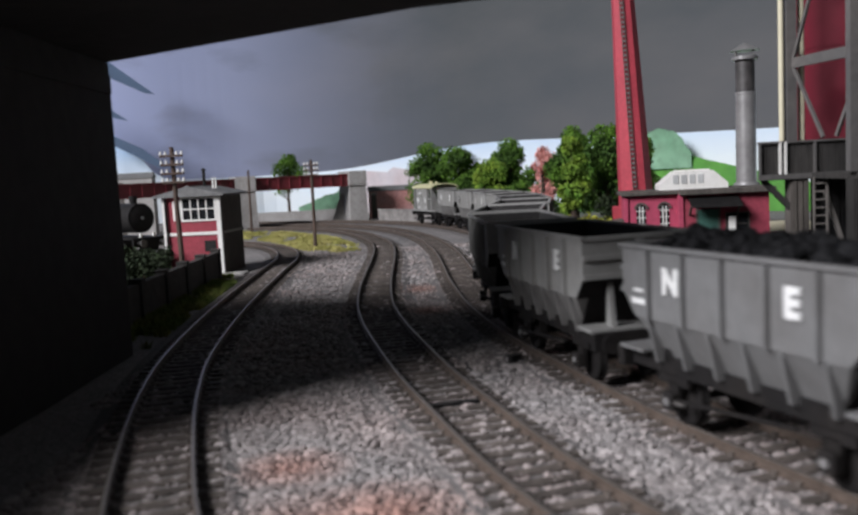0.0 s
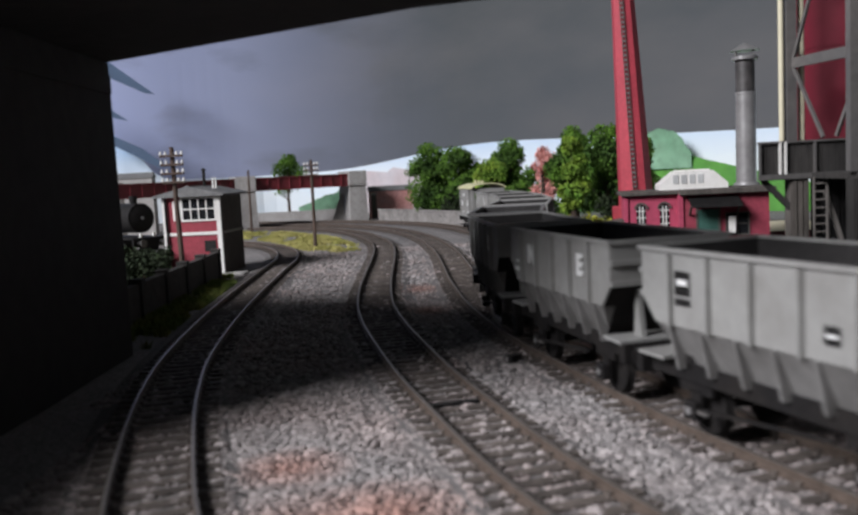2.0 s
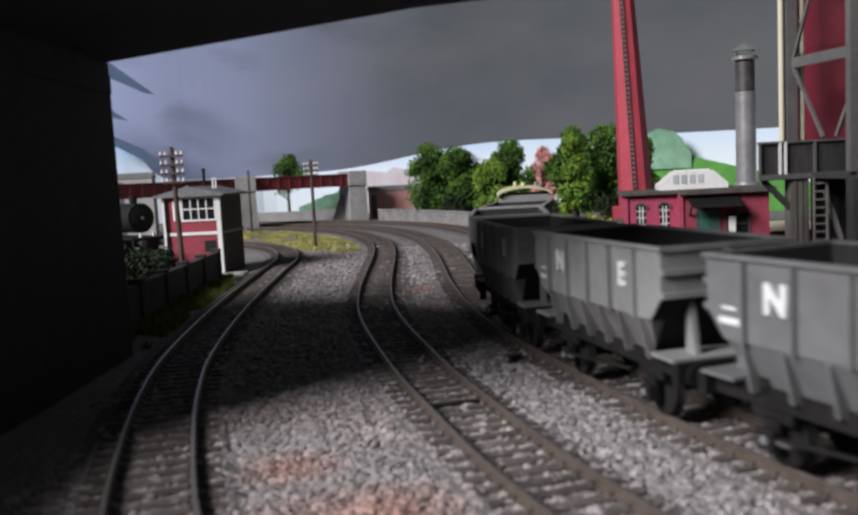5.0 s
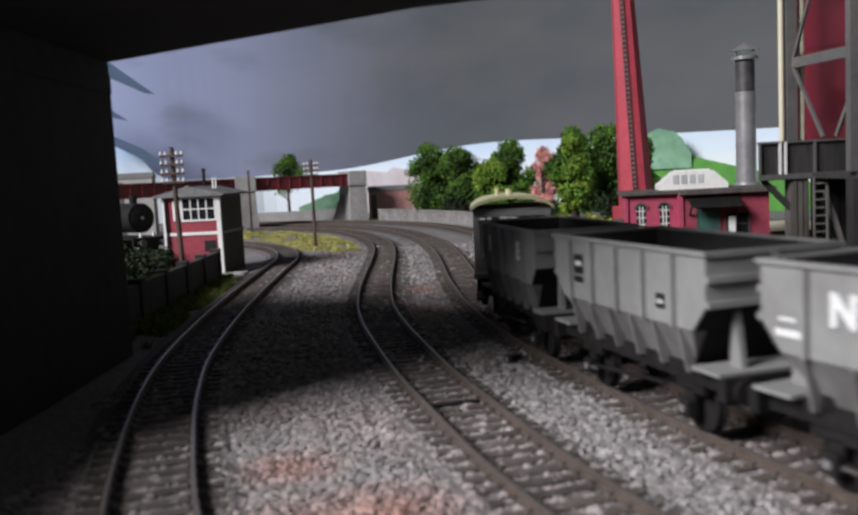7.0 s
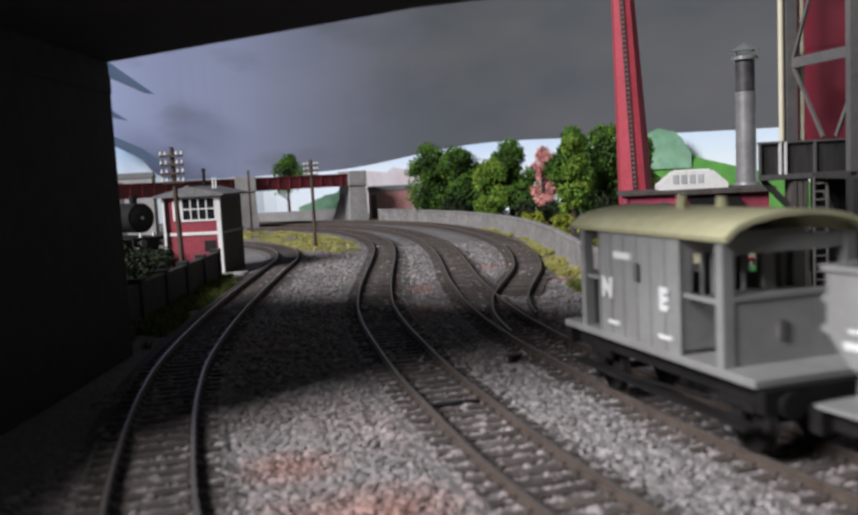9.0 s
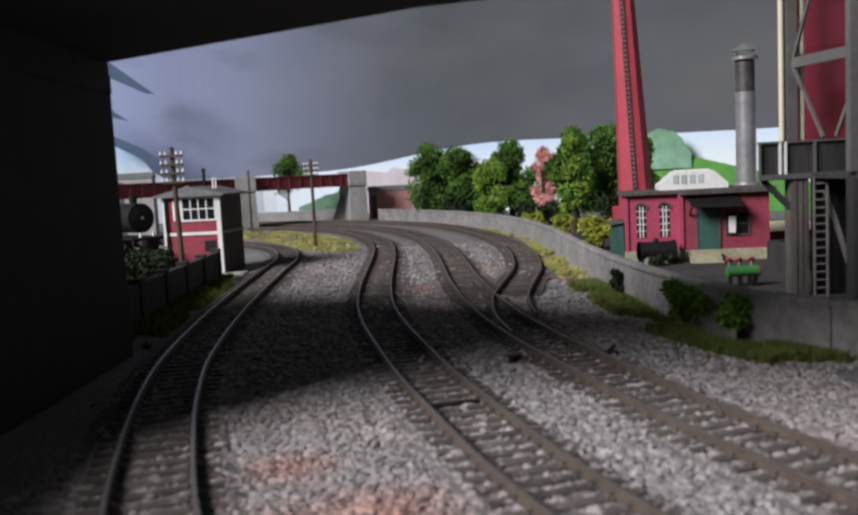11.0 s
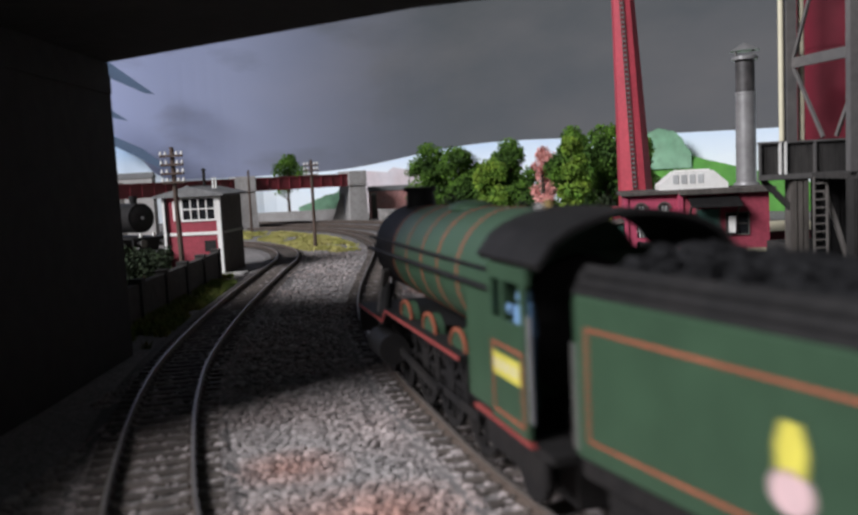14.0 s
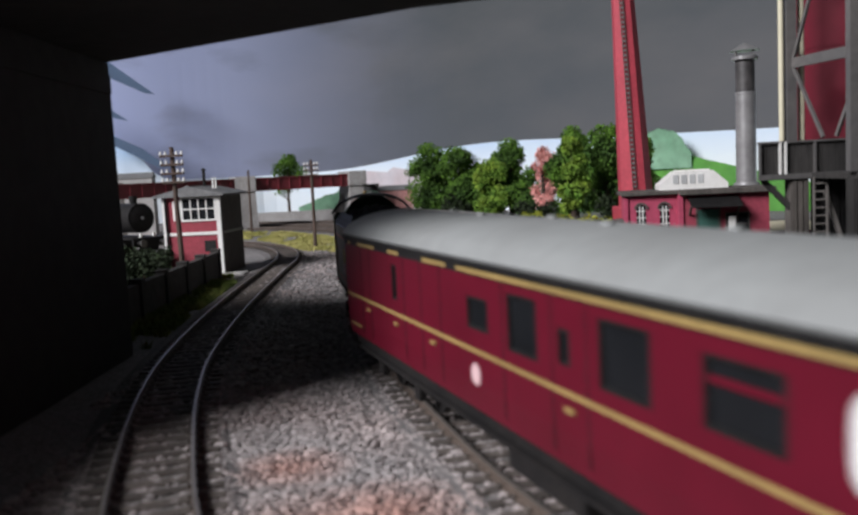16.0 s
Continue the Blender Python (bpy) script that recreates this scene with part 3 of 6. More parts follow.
build_bush(10.1, 50, 1.9, 2.2, M_MOSS, 4, "yellow-green bush beside the green shed", n=1500)
build_bush(8.9, 56, 1.3, 2.1, M_MOSS, 5, "yellow-green bush behind the wall", n=1100)
build_bush(8.3, 66, 1.6, 1.9, M_MOSS, 6, "yellow-green bush behind the wall", n=900)
build_bush(5.9, 79.5, 2.6, 3.6, M_FOLIAGE2, 7, "light green bush under the trees", n=1500)
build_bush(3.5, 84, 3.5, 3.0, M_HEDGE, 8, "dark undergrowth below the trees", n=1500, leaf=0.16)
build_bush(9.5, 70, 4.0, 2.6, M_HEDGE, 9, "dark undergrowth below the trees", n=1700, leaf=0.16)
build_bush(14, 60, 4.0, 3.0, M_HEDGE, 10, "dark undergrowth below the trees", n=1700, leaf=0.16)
build_bush(6.2, 86, 3.6, 4.2, M_FOLIAGE, 31, "dense green thicket between the trees", n=2600, leaf=0.15)
build_bush(10.4, 79, 3.8, 4.4, M_FOLIAGE, 32, "dense green thicket between the trees", n=2600, leaf=0.15)
build_bush(1.8, 91, 3.6, 3.4, M_FOLIAGE, 33, "dense green thicket between the trees", n=2200, leaf=0.15)
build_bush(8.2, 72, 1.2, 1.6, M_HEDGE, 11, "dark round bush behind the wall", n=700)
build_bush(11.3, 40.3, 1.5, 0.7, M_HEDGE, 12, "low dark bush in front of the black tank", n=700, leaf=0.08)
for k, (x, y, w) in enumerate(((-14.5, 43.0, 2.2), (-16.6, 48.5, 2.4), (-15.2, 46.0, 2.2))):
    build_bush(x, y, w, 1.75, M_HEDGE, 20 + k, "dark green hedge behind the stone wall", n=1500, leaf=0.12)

# grass tufts
GRASS = []


def grass_patch(rng, pts, n, h, wid):
    pts = np.array(pts, float)
    lo, hi = pts.min(0), pts.max(0)
    got = []
    while len(got) < n:
        p = rng.uniform(lo, hi)
        inside = False
        j = len(pts) - 1
        for i in range(len(pts)):
            if (pts[i, 1] > p[1]) != (pts[j, 1] > p[1]) and p[0] < (pts[j, 0] - pts[i, 0]) * (p[1] - pts[i, 1]) / (pts[j, 1] - pts[i, 1]) + pts[i, 0]:
                inside = not inside
            j = i
        if inside and noise.noise((p[0] * 0.55, p[1] * 0.35, 3)) > -0.12:
            got.append(p)
    return np.array(got), h, wid


def build_grass(name, patches, material, seed, label):
    rng = np.random.default_rng(seed)
    V, F, k = [], [], 0
    for pts, n, h, wid in patches:
        P, h, wid = grass_patch(rng, pts, n, h, wid)
        for p in P:
            for b in range(5):
                a = rng.uniform(0, 6.28)
                dx, dy = math.cos(a), math.sin(a)
                q = p + rng.normal(size=2) * wid * 2
                lean = rng.uniform(0.1, 0.9)
                hh = h * rng.uniform(0.5, 1.3)
                V += [(q[0] - dy * wid, q[1] + dx * wid, -0.33), (q[0] + dy * wid, q[1] - dx * wid, -0.33), (q[0] + dx * hh * lean, q[1] + dy * hh * lean, -0.31 + hh)]
                F.append((k, k + 1, k + 2))
                k += 3
    tagged(mesh_from(name, V, F, material), label, "grass", "", "stuff")


build_grass("dry_grass", [
    ([(-9.6, 61.5), (-6.0, 57.2), (-4.8, 58.5), (-5.6, 64), (-8.5, 74), (-14, 84), (-20, 89), (-26, 90), (-20, 82), (-13, 71)], 3400, 0.20, 0.06),
    ([(6.7, 60), (5.9, 69), (4.6, 72), (5.9, 62)], 300, 0.28, 0.05),
    ([(6.9, 50), (7.1, 60), (6.1, 60), (6.1, 50)], 350, 0.26, 0.05),
    ([(6.9, 36), (7.1, 50), (6.3, 50), (5.9, 41), (6.1, 35)], 1000, 0.26, 0.05),
], M_GRASS, 5, "dry yellow-green grass beside the tracks")
M_VERGE = mat("green_verge", (0.12, 0.17, 0.03), 0.95, 0, 0.3, 60, 0, (0.20, 0.20, 0.05), 4, 0.9, 0, 0.35)
build_grass("verge_grass", [
    ([(7.2, 25.5), (7.1, 36), (5.8, 36), (6.0, 28), (6.6, 24.6)], 1500, 0.30, 0.04),
    ([(10.1, 19.4), (8.5, 22.0), (7.3, 25.5), (6.3, 24.6), (7.1, 21.4), (8.9, 17.8)], 2800, 0.28, 0.03),
    ([(-10.8, 26), (-8.9, 26), (-9.3, 34), (-10, 46), (-11.2, 46)], 1800, 0.26, 0.04),
    ([(-20, 46), (-15.0, 46), (-15, 56), (-22, 62)], 900, 0.4, 0.06),
], M_VERGE, 6, "dull green grass along the walls")

# ---- stone wall, poles and signal box on the left ----


def build_stone_wall():
    wall = thing("stone_wall", (0, 0, 0), 0, "low dark stone wall with capped posts", "wall", "", "structure")
    line = Line([(-10.9, 25.2), (-11.05, 34), (-11.3, 45)])
    for i in range(6):
        s0, s1 = i * 3.3, i * 3.3 + 3.0
        part("panel", sweep(offset_path(line, s0, s1, 0, 1.0), [(-0.15, -0.4), (0.15, -0.4), (0.15, 1.15), (-0.15, 1.15)]), M_DARKSTONE, wall)
        x, y = line.at(s1 + 0.15)
        p = part("post", box(bmesh.new(), x - 0.25, x + 0.25, y - 0.2, y + 0.2, -0.4, 1.25, 0.03), M_DARKSTONE, wall)
        part("cap", box(bmesh.new(), x - 0.27, x + 0.27, y - 0.22, y + 0.22, 1.25, 1.33, 0.03), M_DARKSTONE, p)


build_stone_wall()


def build_pole(x, y, h, arms, half, lean, label, gap=0.42):
    p = thing("telegraph_pole", (x, y, -0.3), 0, label, "telegraph pole", "telegraph poles")
    part("pole", rod(bmesh.new(), (0, 0, -0.1), (lean, 0, h + 0.3), 0.14, 0.10, 10), M_POLE, p, "", True)
    for i in range(arms):
        z = h - 0.1 - i * gap
        x0 = lean * (z / (h + 0.3))
        arm = part("crossarm", box(bmesh.new(), x0 - half, x0 + half, -0.22, -0.10, z - 0.06, z + 0.05, 0.01), M_POLE, p)
        for k in (-0.92, -0.48, 0.48, 0.92):
            bm = rod(bmesh.new(), (x0 + k * half, -0.16, z + 0.05), (x0 + k * half, -0.16, z + 0.21), 0.062, 0.045, 8)
            part("insulator", bm, M_WHITE, arm, "white insulator")
    return p


build_pole(-11.35, 39, 6.5, 4, 0.52, -0.12, "tall wooden telegraph pole with four crossarms", 0.4)
build_pole(-8.35, 62.7, 6.2, 3, 0.52, 0.05, "wooden telegraph pole with white insulators on the grass", 0.36)
build_pole(-17.6, 85, 6.0, 0, 0.6, 0.05, "plain slender wooden pole beside the grass")


def sash(parent, x0, x1, z0, z1, y, cols, rows, frame=0.07, bar=0.04, depth=0.08, paint=None):
    """A glazed window in a wall that faces -y: frame, bars and panes."""
    paint = paint or M_WHITE
    w = part("window", bmesh.new(), paint, parent)
    bm = bmesh.new()
    y0, y1 = y - depth, y + 0.02
    box(bm, x0 - frame, x1 + frame, y0, y1, z1, z1 + frame), box(bm, x0 - frame, x1 + frame, y0, y1, z0 - frame, z0)
    box(bm, x0 - frame, x0, y0, y1, z0, z1), box(bm, x1, x1 + frame, y0, y1, z0, z1)
    part("window_frame", bm, paint, w)
    for i in range(1, cols):
        x = x0 + (x1 - x0) * i / cols
        part("glazing_bar", box(bmesh.new(), x - bar / 2, x + bar / 2, y0 + 0.01, y1, z0, z1), paint, w)
    for i in range(1, rows):
        z = z0 + (z1 - z0) * i / rows
        part("glazing_bar", box(bmesh.new(), x0, x1, y0 + 0.015, y1 - 0.004, z - bar / 2, z + bar / 2), paint, w)
    part("pane", box(bmesh.new(), x0, x1, y - 0.02, y - 0.005, z0, z1), M_GLASS, w, "dark glass")
    return w


def build_signal_box():
    b = thing("signal_box", (-11.46, 47.0, -0.3), -5, "red-brick signal box with white windows and grey slate roof", "signal box")
    # local: front faces -y, x from -3.2 to 0, length along +y
    body = part("brick_wall", box(bmesh.new(), -3.15, -0.06, 0, 4.0, 0, 4.45), M_BOXBRICK, b, "red brick walls")
    part("side_cladding", box(bmesh.new(), -0.06, 0.02, 0.12, 4.0, 0, 4.45), M_DARKWOOD, b, "dark weathered timber cladding")
    for k in range(9):
        y = 0.3 + k * 0.42
        part("batten", box(bmesh.new(), 0.02, 0.05, y - 0.03, y + 0.03, 0, 4.45), M_DARKWOOD, b)
    part("corner_post", box(bmesh.new(), -0.16, 0.08, -0.06, 0.12, 0, 4.45), M_WHITE, b, "white corner post")
    part("corner_post", box(bmesh.new(), -3.22, -3.1, -0.05, 0.1, 0, 4.45), M_WHITE, b, "white corner post")
    part("string_course", box(bmesh.new(), -3.1, -0.16, -0.07, 0.01, 2.28, 2.45), M_WHITE, b, "white string course")
    part("string_course", box(bmesh.new(), 0.02, 0.09, 0.12, 4.0, 2.28, 2.42), M_STEEL, b)
    sash(b, -2.05, -0.25, 3.15, 4.3, 0.0, 4, 2, 0.1, 0.06)
    part("shutter", box(bmesh.new(), -2.62, -2.18, -0.05, 0.0, 3.12, 4.2), M_WHITE, b, "white panel")
    part("doorway", box(bmesh.new(), -0.95, -0.3, -0.03, 0.01, 1.35, 1.95), M_BLACK, b, "dark opening")
    roof = part("roof", prism(bmesh.new(), [(-3.65, 4.42), (0.4, 4.42), (0.4, 4.52), (-1.6, 5.0), (-3.65, 4.52)], -0.35, 4.4), M_SLATE, b, "shallow grey slate roof")
    part("ridge", box(bmesh.new(), -1.7, -1.5, -0.36, 4.42, 4.94, 5.03, 0.02), M_SLATE, roof)
    bm = rod(bmesh.new(), (-1.35, 1.8, 5.0), (-1.35, 1.8, 5.85), 0.09, 0.09, 10)
    rod(bm, (-1.35, 1.8, 5.85), (-1.35, 1.8, 6.0), 0.16, 0.05, 10)
    part("stove_pipe", bm, M_BLACK, b, "black stove pipe")
    for x in (-0.85, -0.68):
        part("finial", rod(bmesh.new(), (x, 1.8, 4.8), (x, 1.8, 5.45), 0.06, 0.045, 8), M_WHITE, b, "pale vent pipe")
    part("base_step", box(bmesh.new(), -0.1, 1.3, -0.5, 0.4, 0.0, 0.12, 0.02), M_CONCRETE, b, "pale concrete step")
    part("downpipe", rod(bmesh.new(), (-2.98, -0.1, 0), (-2.98, -0.1, 4.4), 0.06, None, 8), M_BLACK, b)


build_signal_box()


def build_small_engine():
    e = thing("parked_steam_engine", (-19.3, 57.5, 0), 52, "black steam locomotive parked behind the signal box", "locomotive")
    # local: front at -y
    bm = rod(bmesh.new(), (0, 0, 2.75), (0, 6.5, 2.75), 1.0, 1.02, 28)
    part("boiler", bm, M_BLACK, e, "", True)
    part("smokebox_door", rod(bmesh.new(), (0, -0.12, 2.75), (0, 0.0, 2.75), 0.6, 0.85, 24), M_BLACK, e, "", True)
    part("door_handle", rod(bmesh.new(), (0, -0.2, 2.75), (0, -0.1, 2.75), 0.1, None, 10), M_ZINC, e, "bright handle")
    part("chimney", rod(bmesh.new(), (0, 0.8, 3.6), (0, 0.8, 4.25), 0.24, 0.3, 16), M_BLACK, e)
    part("dome", rod(bmesh.new(), (0, 3.4, 3.6), (0, 3.4, 4.15), 0.45, 0.25, 16), M_BLACK, e, "", True)
    part("running_plate", box(bmesh.new(), -1.25, 1.25, -0.6, 9.5, 1.35, 1.47, 0.02), M_BLACK, e)
    part("buffer_beam", box(bmesh.new(), -1.25, 1.25, -0.75, -0.6, 0.85, 1.4, 0.02), M_BLACK, e)
    for x in (-0.85, 0.85):
        buffer = part("buffer", rod(bmesh.new(), (x, -1.3, 1.1), (x, -0.75, 1.1), 0.1, 0.14, 12), M_BLACK, e)
        part("buffer_head", rod(bmesh.new(), (x, -1.36, 1.1), (x, -1.28, 1.1), 0.24, None, 16), M_STEEL, buffer)
        part("cylinder", rod(bmesh.new(), (x * 1.25, 0.3, 0.75), (x * 1.25, 1.7, 0.75), 0.36, None, 16), M_BLACK, e)
        for y in (2.9, 4.9, 6.9):
            part("wheel", rod(bmesh.new(), (x * 0.76, y, 0.75), (x * 0.92, y, 0.75), 0.75, None, 24), M_BLACK, e)
    bm = box(bmesh.new(), -1.25, 1.25, 6.5, 8.8, 1.45, 3.3, 0.03)
    part("cab", bm, M_BLACK, e)
    roof = [(1.35 * math.cos(a), 3.25 + 0.5 * math.sin(a)) for a in np.linspace(0, math.pi, 12)]
    part("cab_roof", prism(bmesh.new(), roof, 6.3, 9.2), M_BLACK, e, "", True)
    for x in (-0.5, 0.5):
        part("lamp", box(bmesh.new(), x - 0.09, x + 0.09, -0.62, -0.44, 1.47, 1.75, 0.02), M_WHITE, e, "small white lamp")


build_small_engine()

# ---- girder bridge over the far curve ----


def build_far_bridge():
    b = thing("girder_bridge", (0, 0, 0), 0, "maroon plate girder bridge on grey stone piers", "bridge", "", "structure")
    P0, P1, P2 = Vector((-8.1, 99.6, 0)), Vector((-19.5, 92.0, 0)), Vector((-30.5, 79, 0))
    for a, c in ((P0, P1), (P1, P2)):
        d = (c - a)
        ln = d.length
        ang = math.degrees(math.atan2(d.y, d.x))
        bm = box(bmesh.new(), 0, ln, -0.15, 0.15, 3.95, 5.15)
        box(bm, 0, ln, -0.3, 0.3, 5.15, 5.28), box(bm, 0, ln, -0.3, 0.3, 3.85, 3.98)
        for k in range(int(ln / 1.3)):
            box(bm, 0.6 + k * 1.3, 0.72 + k * 1.3, -0.28, 0.28, 3.98, 5.15)
        g = part("girder", bm, M_GIRDER, b, "maroon plate girder with stiffeners")
        g.matrix_basis = pose(a.x * U, a.y * U, 0, 0, 0, ang)
        bm = box(bmesh.new(), 0, ln, -4.0, -0.3, 4.2, 4.8)
        k = part("bridge_deck", bm, M_DARKWOOD, b)
        k.matrix_basis = pose(a.x * U, a.y * U, 0, 0, 0, ang)
    for c, w, top in ((P0, 1.9, 5.55), (P1, 2.0, 5.5)):
        bm = bmesh.new()
        prism(bm, [(-w / 2 - 0.15, -0.4), (w / 2 + 0.15, -0.4), (w / 2, 4.0), (-w / 2, 4.0)], -0.9, 4.2)
        pier = part("pier", bm, M_CONCRETE, b, "grey stone pier")
        pier.matrix_basis = pose(c.x * U, c.y * U, 0, 0, 0, 20)
        cap = part("pier_cap", box(bmesh.new(), -w / 2 - 0.1, w / 2 + 0.1, -1.0, 4.3, 4.0, top, 0.05), M_CONCRETE, pier)
        part("string_course", box(bmesh.new(), -w / 2 - 0.18, w / 2 + 0.18, -1.08, 4.36, 3.85, 4.0, 0.03), M_CONCRETE, pier)
    bm = prism(bmesh.new(), [(0, -0.4), (2.2, -0.4), (2.2, 3.9), (1.75, 3.9), (1.5, 3.0), (0.9, 2.0)], 0, 2.5)
    w = part("wing_wall", bm, M_CONCRETE, b, "pale battered wing wall")
    w.matrix_basis = pose(-11.4 * U, 101.5 * U, 0, 0, 0, 0)
    part("abutment", box(bmesh.new(), -25.0, -19.6, 93.5, 95.5, -0.4, 4.0), M_CONCRETE, b, "grey stone abutment")
    part("low_wall", box(bmesh.new(), -21, -9.5, 106, 106.4, -0.4, 1.0), M_CONCRETE, b)


build_far_bridge()


def build_far_brick_house(x0, x1, y, z1, material, label):
    h = thing("low_relief_building", (0, 0, 0), 0, label, "building", "low relief buildings")
    part("wall", box(bmesh.new(), x0, x1, y, y + 1.2, -0.4, z1), material, h)
    part("roof", prism_x(bmesh.new(), [(y - 0.15, z1), (y + 1.3, z1), (y + 0.6, z1 + 0.6)], x0 - 0.1, x1 + 0.1), M_SLATE, h)
    door = part("doorway", box(bmesh.new(), x0 + 0.35, x0 + 0.95, y - 0.04, y + 0.02, -0.4, z1 - 0.4), M_DARKWOOD, h, "dark doorway")
    part("lintel", box(bmesh.new(), x0 + 0.25, x0 + 1.05, y - 0.08, y + 0.02, z1 - 0.4, z1 - 0.2), M_CONCRETE, door)


M_PINKBRICK = mat("faded_pink_brick", (0.46, 0.22, 0.20), 0.9, 0, 0.2, 30, 0.2, (0.36, 0.25, 0.24), 4, 0.7)
build_far_brick_house(-33.5, -29.4, 92, 5.9, M_CONCRETE, "grey building in low relief beyond the girder bridge")
build_far_brick_house(-7.0, -1.6, 104, 3.0, M_PINKBRICK, "faded pink brick building in low relief")

# ---- engine house and works yard ----


def arch_window(parent, xc, z0, z1, half, y):
    """An arched window with white bars, in a wall that faces -y."""
    w = part("window", bmesh.new(), M_WHITE, parent)
    pts = [(xc - half, z0), (xc + half, z0)] + [(xc + half * math.cos(a), z1 - half + half * math.sin(a)) for a in np.linspace(0, math.pi, 11)]
    part("pane", prism(bmesh.new(), pts, y - 0.02, y - 0.006), M_GLASS, w, "dark glass")
    out = [(xc + (half + 0.07) * math.cos(a), z1 - half + (half + 0.07) * math.sin(a)) for a in np.linspace(0, math.pi, 11)]
    bm = bmesh.new()
    for p, q in zip(out, out[1:]):
        beam(bm, (p[0], y - 0.04, p[1]), (q[0], y - 0.04, q[1]), 0.09, 0.09)
    part("arch", bm, M_DARKWOOD, w, "dark brick arch")
    for k in (-0.33, 0.33):
        part("glazing_bar", box(bmesh.new(), xc + k * half - 0.025, xc + k * half + 0.025, y - 0.05, y - 0.02, z0, z1 - 0.1), M_WHITE, w)
    for k in range(1, 5):
        z = z0 + (z1 - z0 - 0.25) * k / 4.2
        part("glazing_bar", box(bmesh.new(), xc - half, xc + half, y - 0.045, y - 0.022, z - 0.02, z + 0.02), M_WHITE, w)


def about(x, y, turn):
    """A turn about a point on the ground."""
    return Matrix.Translation((x * U, y * U, 0)) @ Matrix.Rotation(radians(turn), 4, "Z") @ Matrix.Translation((-x * U, -y * U, 0))


def build_engine_house():
    h = thing("engine_house", (0, 0, 0), 0, "red-brick engine house with arched windows and white roof lantern", "building")
    h.matrix_basis = about(9.97, 42.5, -9)
    y = 42.5
    part("brick_wall", box(bmesh.new(), 9.97, 12.62, y, y + 3, 0.28, 3.05), M_BRICK, h, "bright red brick wall")
    # right half: same brick, its shade put into a darker red
    part("brick_wall", box(bmesh.new(), 12.62, 16.75, y - 0.35, y + 3, 0.28, 3.0), M_SHADEBRICK, h, "red brick wall with shade painted in")
    part("plinth", box(bmesh.new(), 9.9, 12.6, y - 0.08, y + 3.05, -0.4, 0.28, 0.03), M_STEPSTONE, h, "pale stone plinth")
    part("plinth", box(bmesh.new(), 12.6, 16.82, y - 0.43, y + 3.05, -0.4, 0.28, 0.03), M_STEPSTONE, h, "pale stone plinth")
    part("pilaster", box(bmesh.new(), 12.48, 12.72, y - 0.45, y + 0.1, 0.28, 3.05, 0.02), M_BRICK, h)
    part("pilaster", box(bmesh.new(), 9.9, 10.1, y - 0.1, y + 0.1, 0.28, 3.05, 0.02), M_BRICK, h)
    roof = part("roof", box(bmesh.new(), 9.75, 12.7, y - 0.3, y + 3.2, 3.05, 3.25, 0.03), M_DARKWOOD, h, "dark green-grey flat roof")
    part("roof", box(bmesh.new(), 12.5, 17.0, y - 0.75, y + 3.2, 3.0, 3.26, 0.03), M_DARKWOOD, h, "dark green-grey flat roof")
    arch_window(h, 10.72, 0.95, 2.6, 0.23, y)
    arch_window(h, 11.85, 0.95, 2.6, 0.23, y)
    yy = y - 0.35
    door = part("door", box(bmesh.new(), 13.4, 14.35, yy - 0.06, yy + 0.02, 0.28, 2.25), M_SHED, h, "dark green door")
    part("doorframe", box(bmesh.new(), 13.3, 13.4, yy - 0.09, yy + 0.02, 0.28, 2.35), M_DARKWOOD, door)
    part("doorframe", box(bmesh.new(), 14.35, 14.45, yy - 0.09, yy + 0.02, 0.28, 2.35), M_DARKWOOD, door)
    canopy = part("canopy", prism_x(bmesh.new(), [(yy - 1.15, 2.4), (yy, 2.8), (yy, 2.88), (yy - 1.15, 2.48)], 12.95, 15.3), M_BLACK, h, "dark lean-to canopy")
    for x in (13.0, 15.25):
        part("bracket", beam(bmesh.new(), (x, yy - 0.8, 2.48), (x, yy, 2.0), 0.09, 0.09), M_DARKWOOD, canopy)
    sash(h, 14.75, 15.75, 1.0, 2.0, yy, 2, 2, 0.06, 0.04, paint=M_DARKWOOD)
    part("open_shutter", box(bmesh.new(), 14.80, 15.12, yy - 0.28, yy - 0.2, 1.08, 1.88), M_WHITE, h, "white open casement")
    for k in range(3):
        part("step", box(bmesh.new(), 12.9, 14.4, yy - 0.5 - 0.35 * k, yy, -0.4, 0.15 - 0.17 * k, 0.02), M_STEPSTONE, h, "pale stone step")
    # lantern
    lan = part("roof_lantern", prism(bmesh.new(), [(11.7, 3.25), (15.0, 3.25), (15.0, 3.5), (14.3, 4.15), (12.5, 4.15), (11.7, 3.5)], y + 0.4, y + 2.6), M_WHITE, h, "white hipped roof lantern")
    for k in range(4):
        x = 12.35 + 0.4 * k
        part("pane", box(bmesh.new(), x, x + 0.26, y + 0.37, y + 0.4, 3.55, 3.98), M_PALEGLASS, lan, "pale pane")
    part("lantern_ridge", box(bmesh.new(), 12.5, 14.3, y + 1.4, y + 1.6, 4.1, 4.22, 0.02), M_WHITE, lan)


M_SHADEBRICK = mat("shaded_red_brick_paper", (0.29, 0.040, 0.066), 0.75, 0, 0.18, 50, 0.2, (0.21, 0.03, 0.047), 5, 0.6)
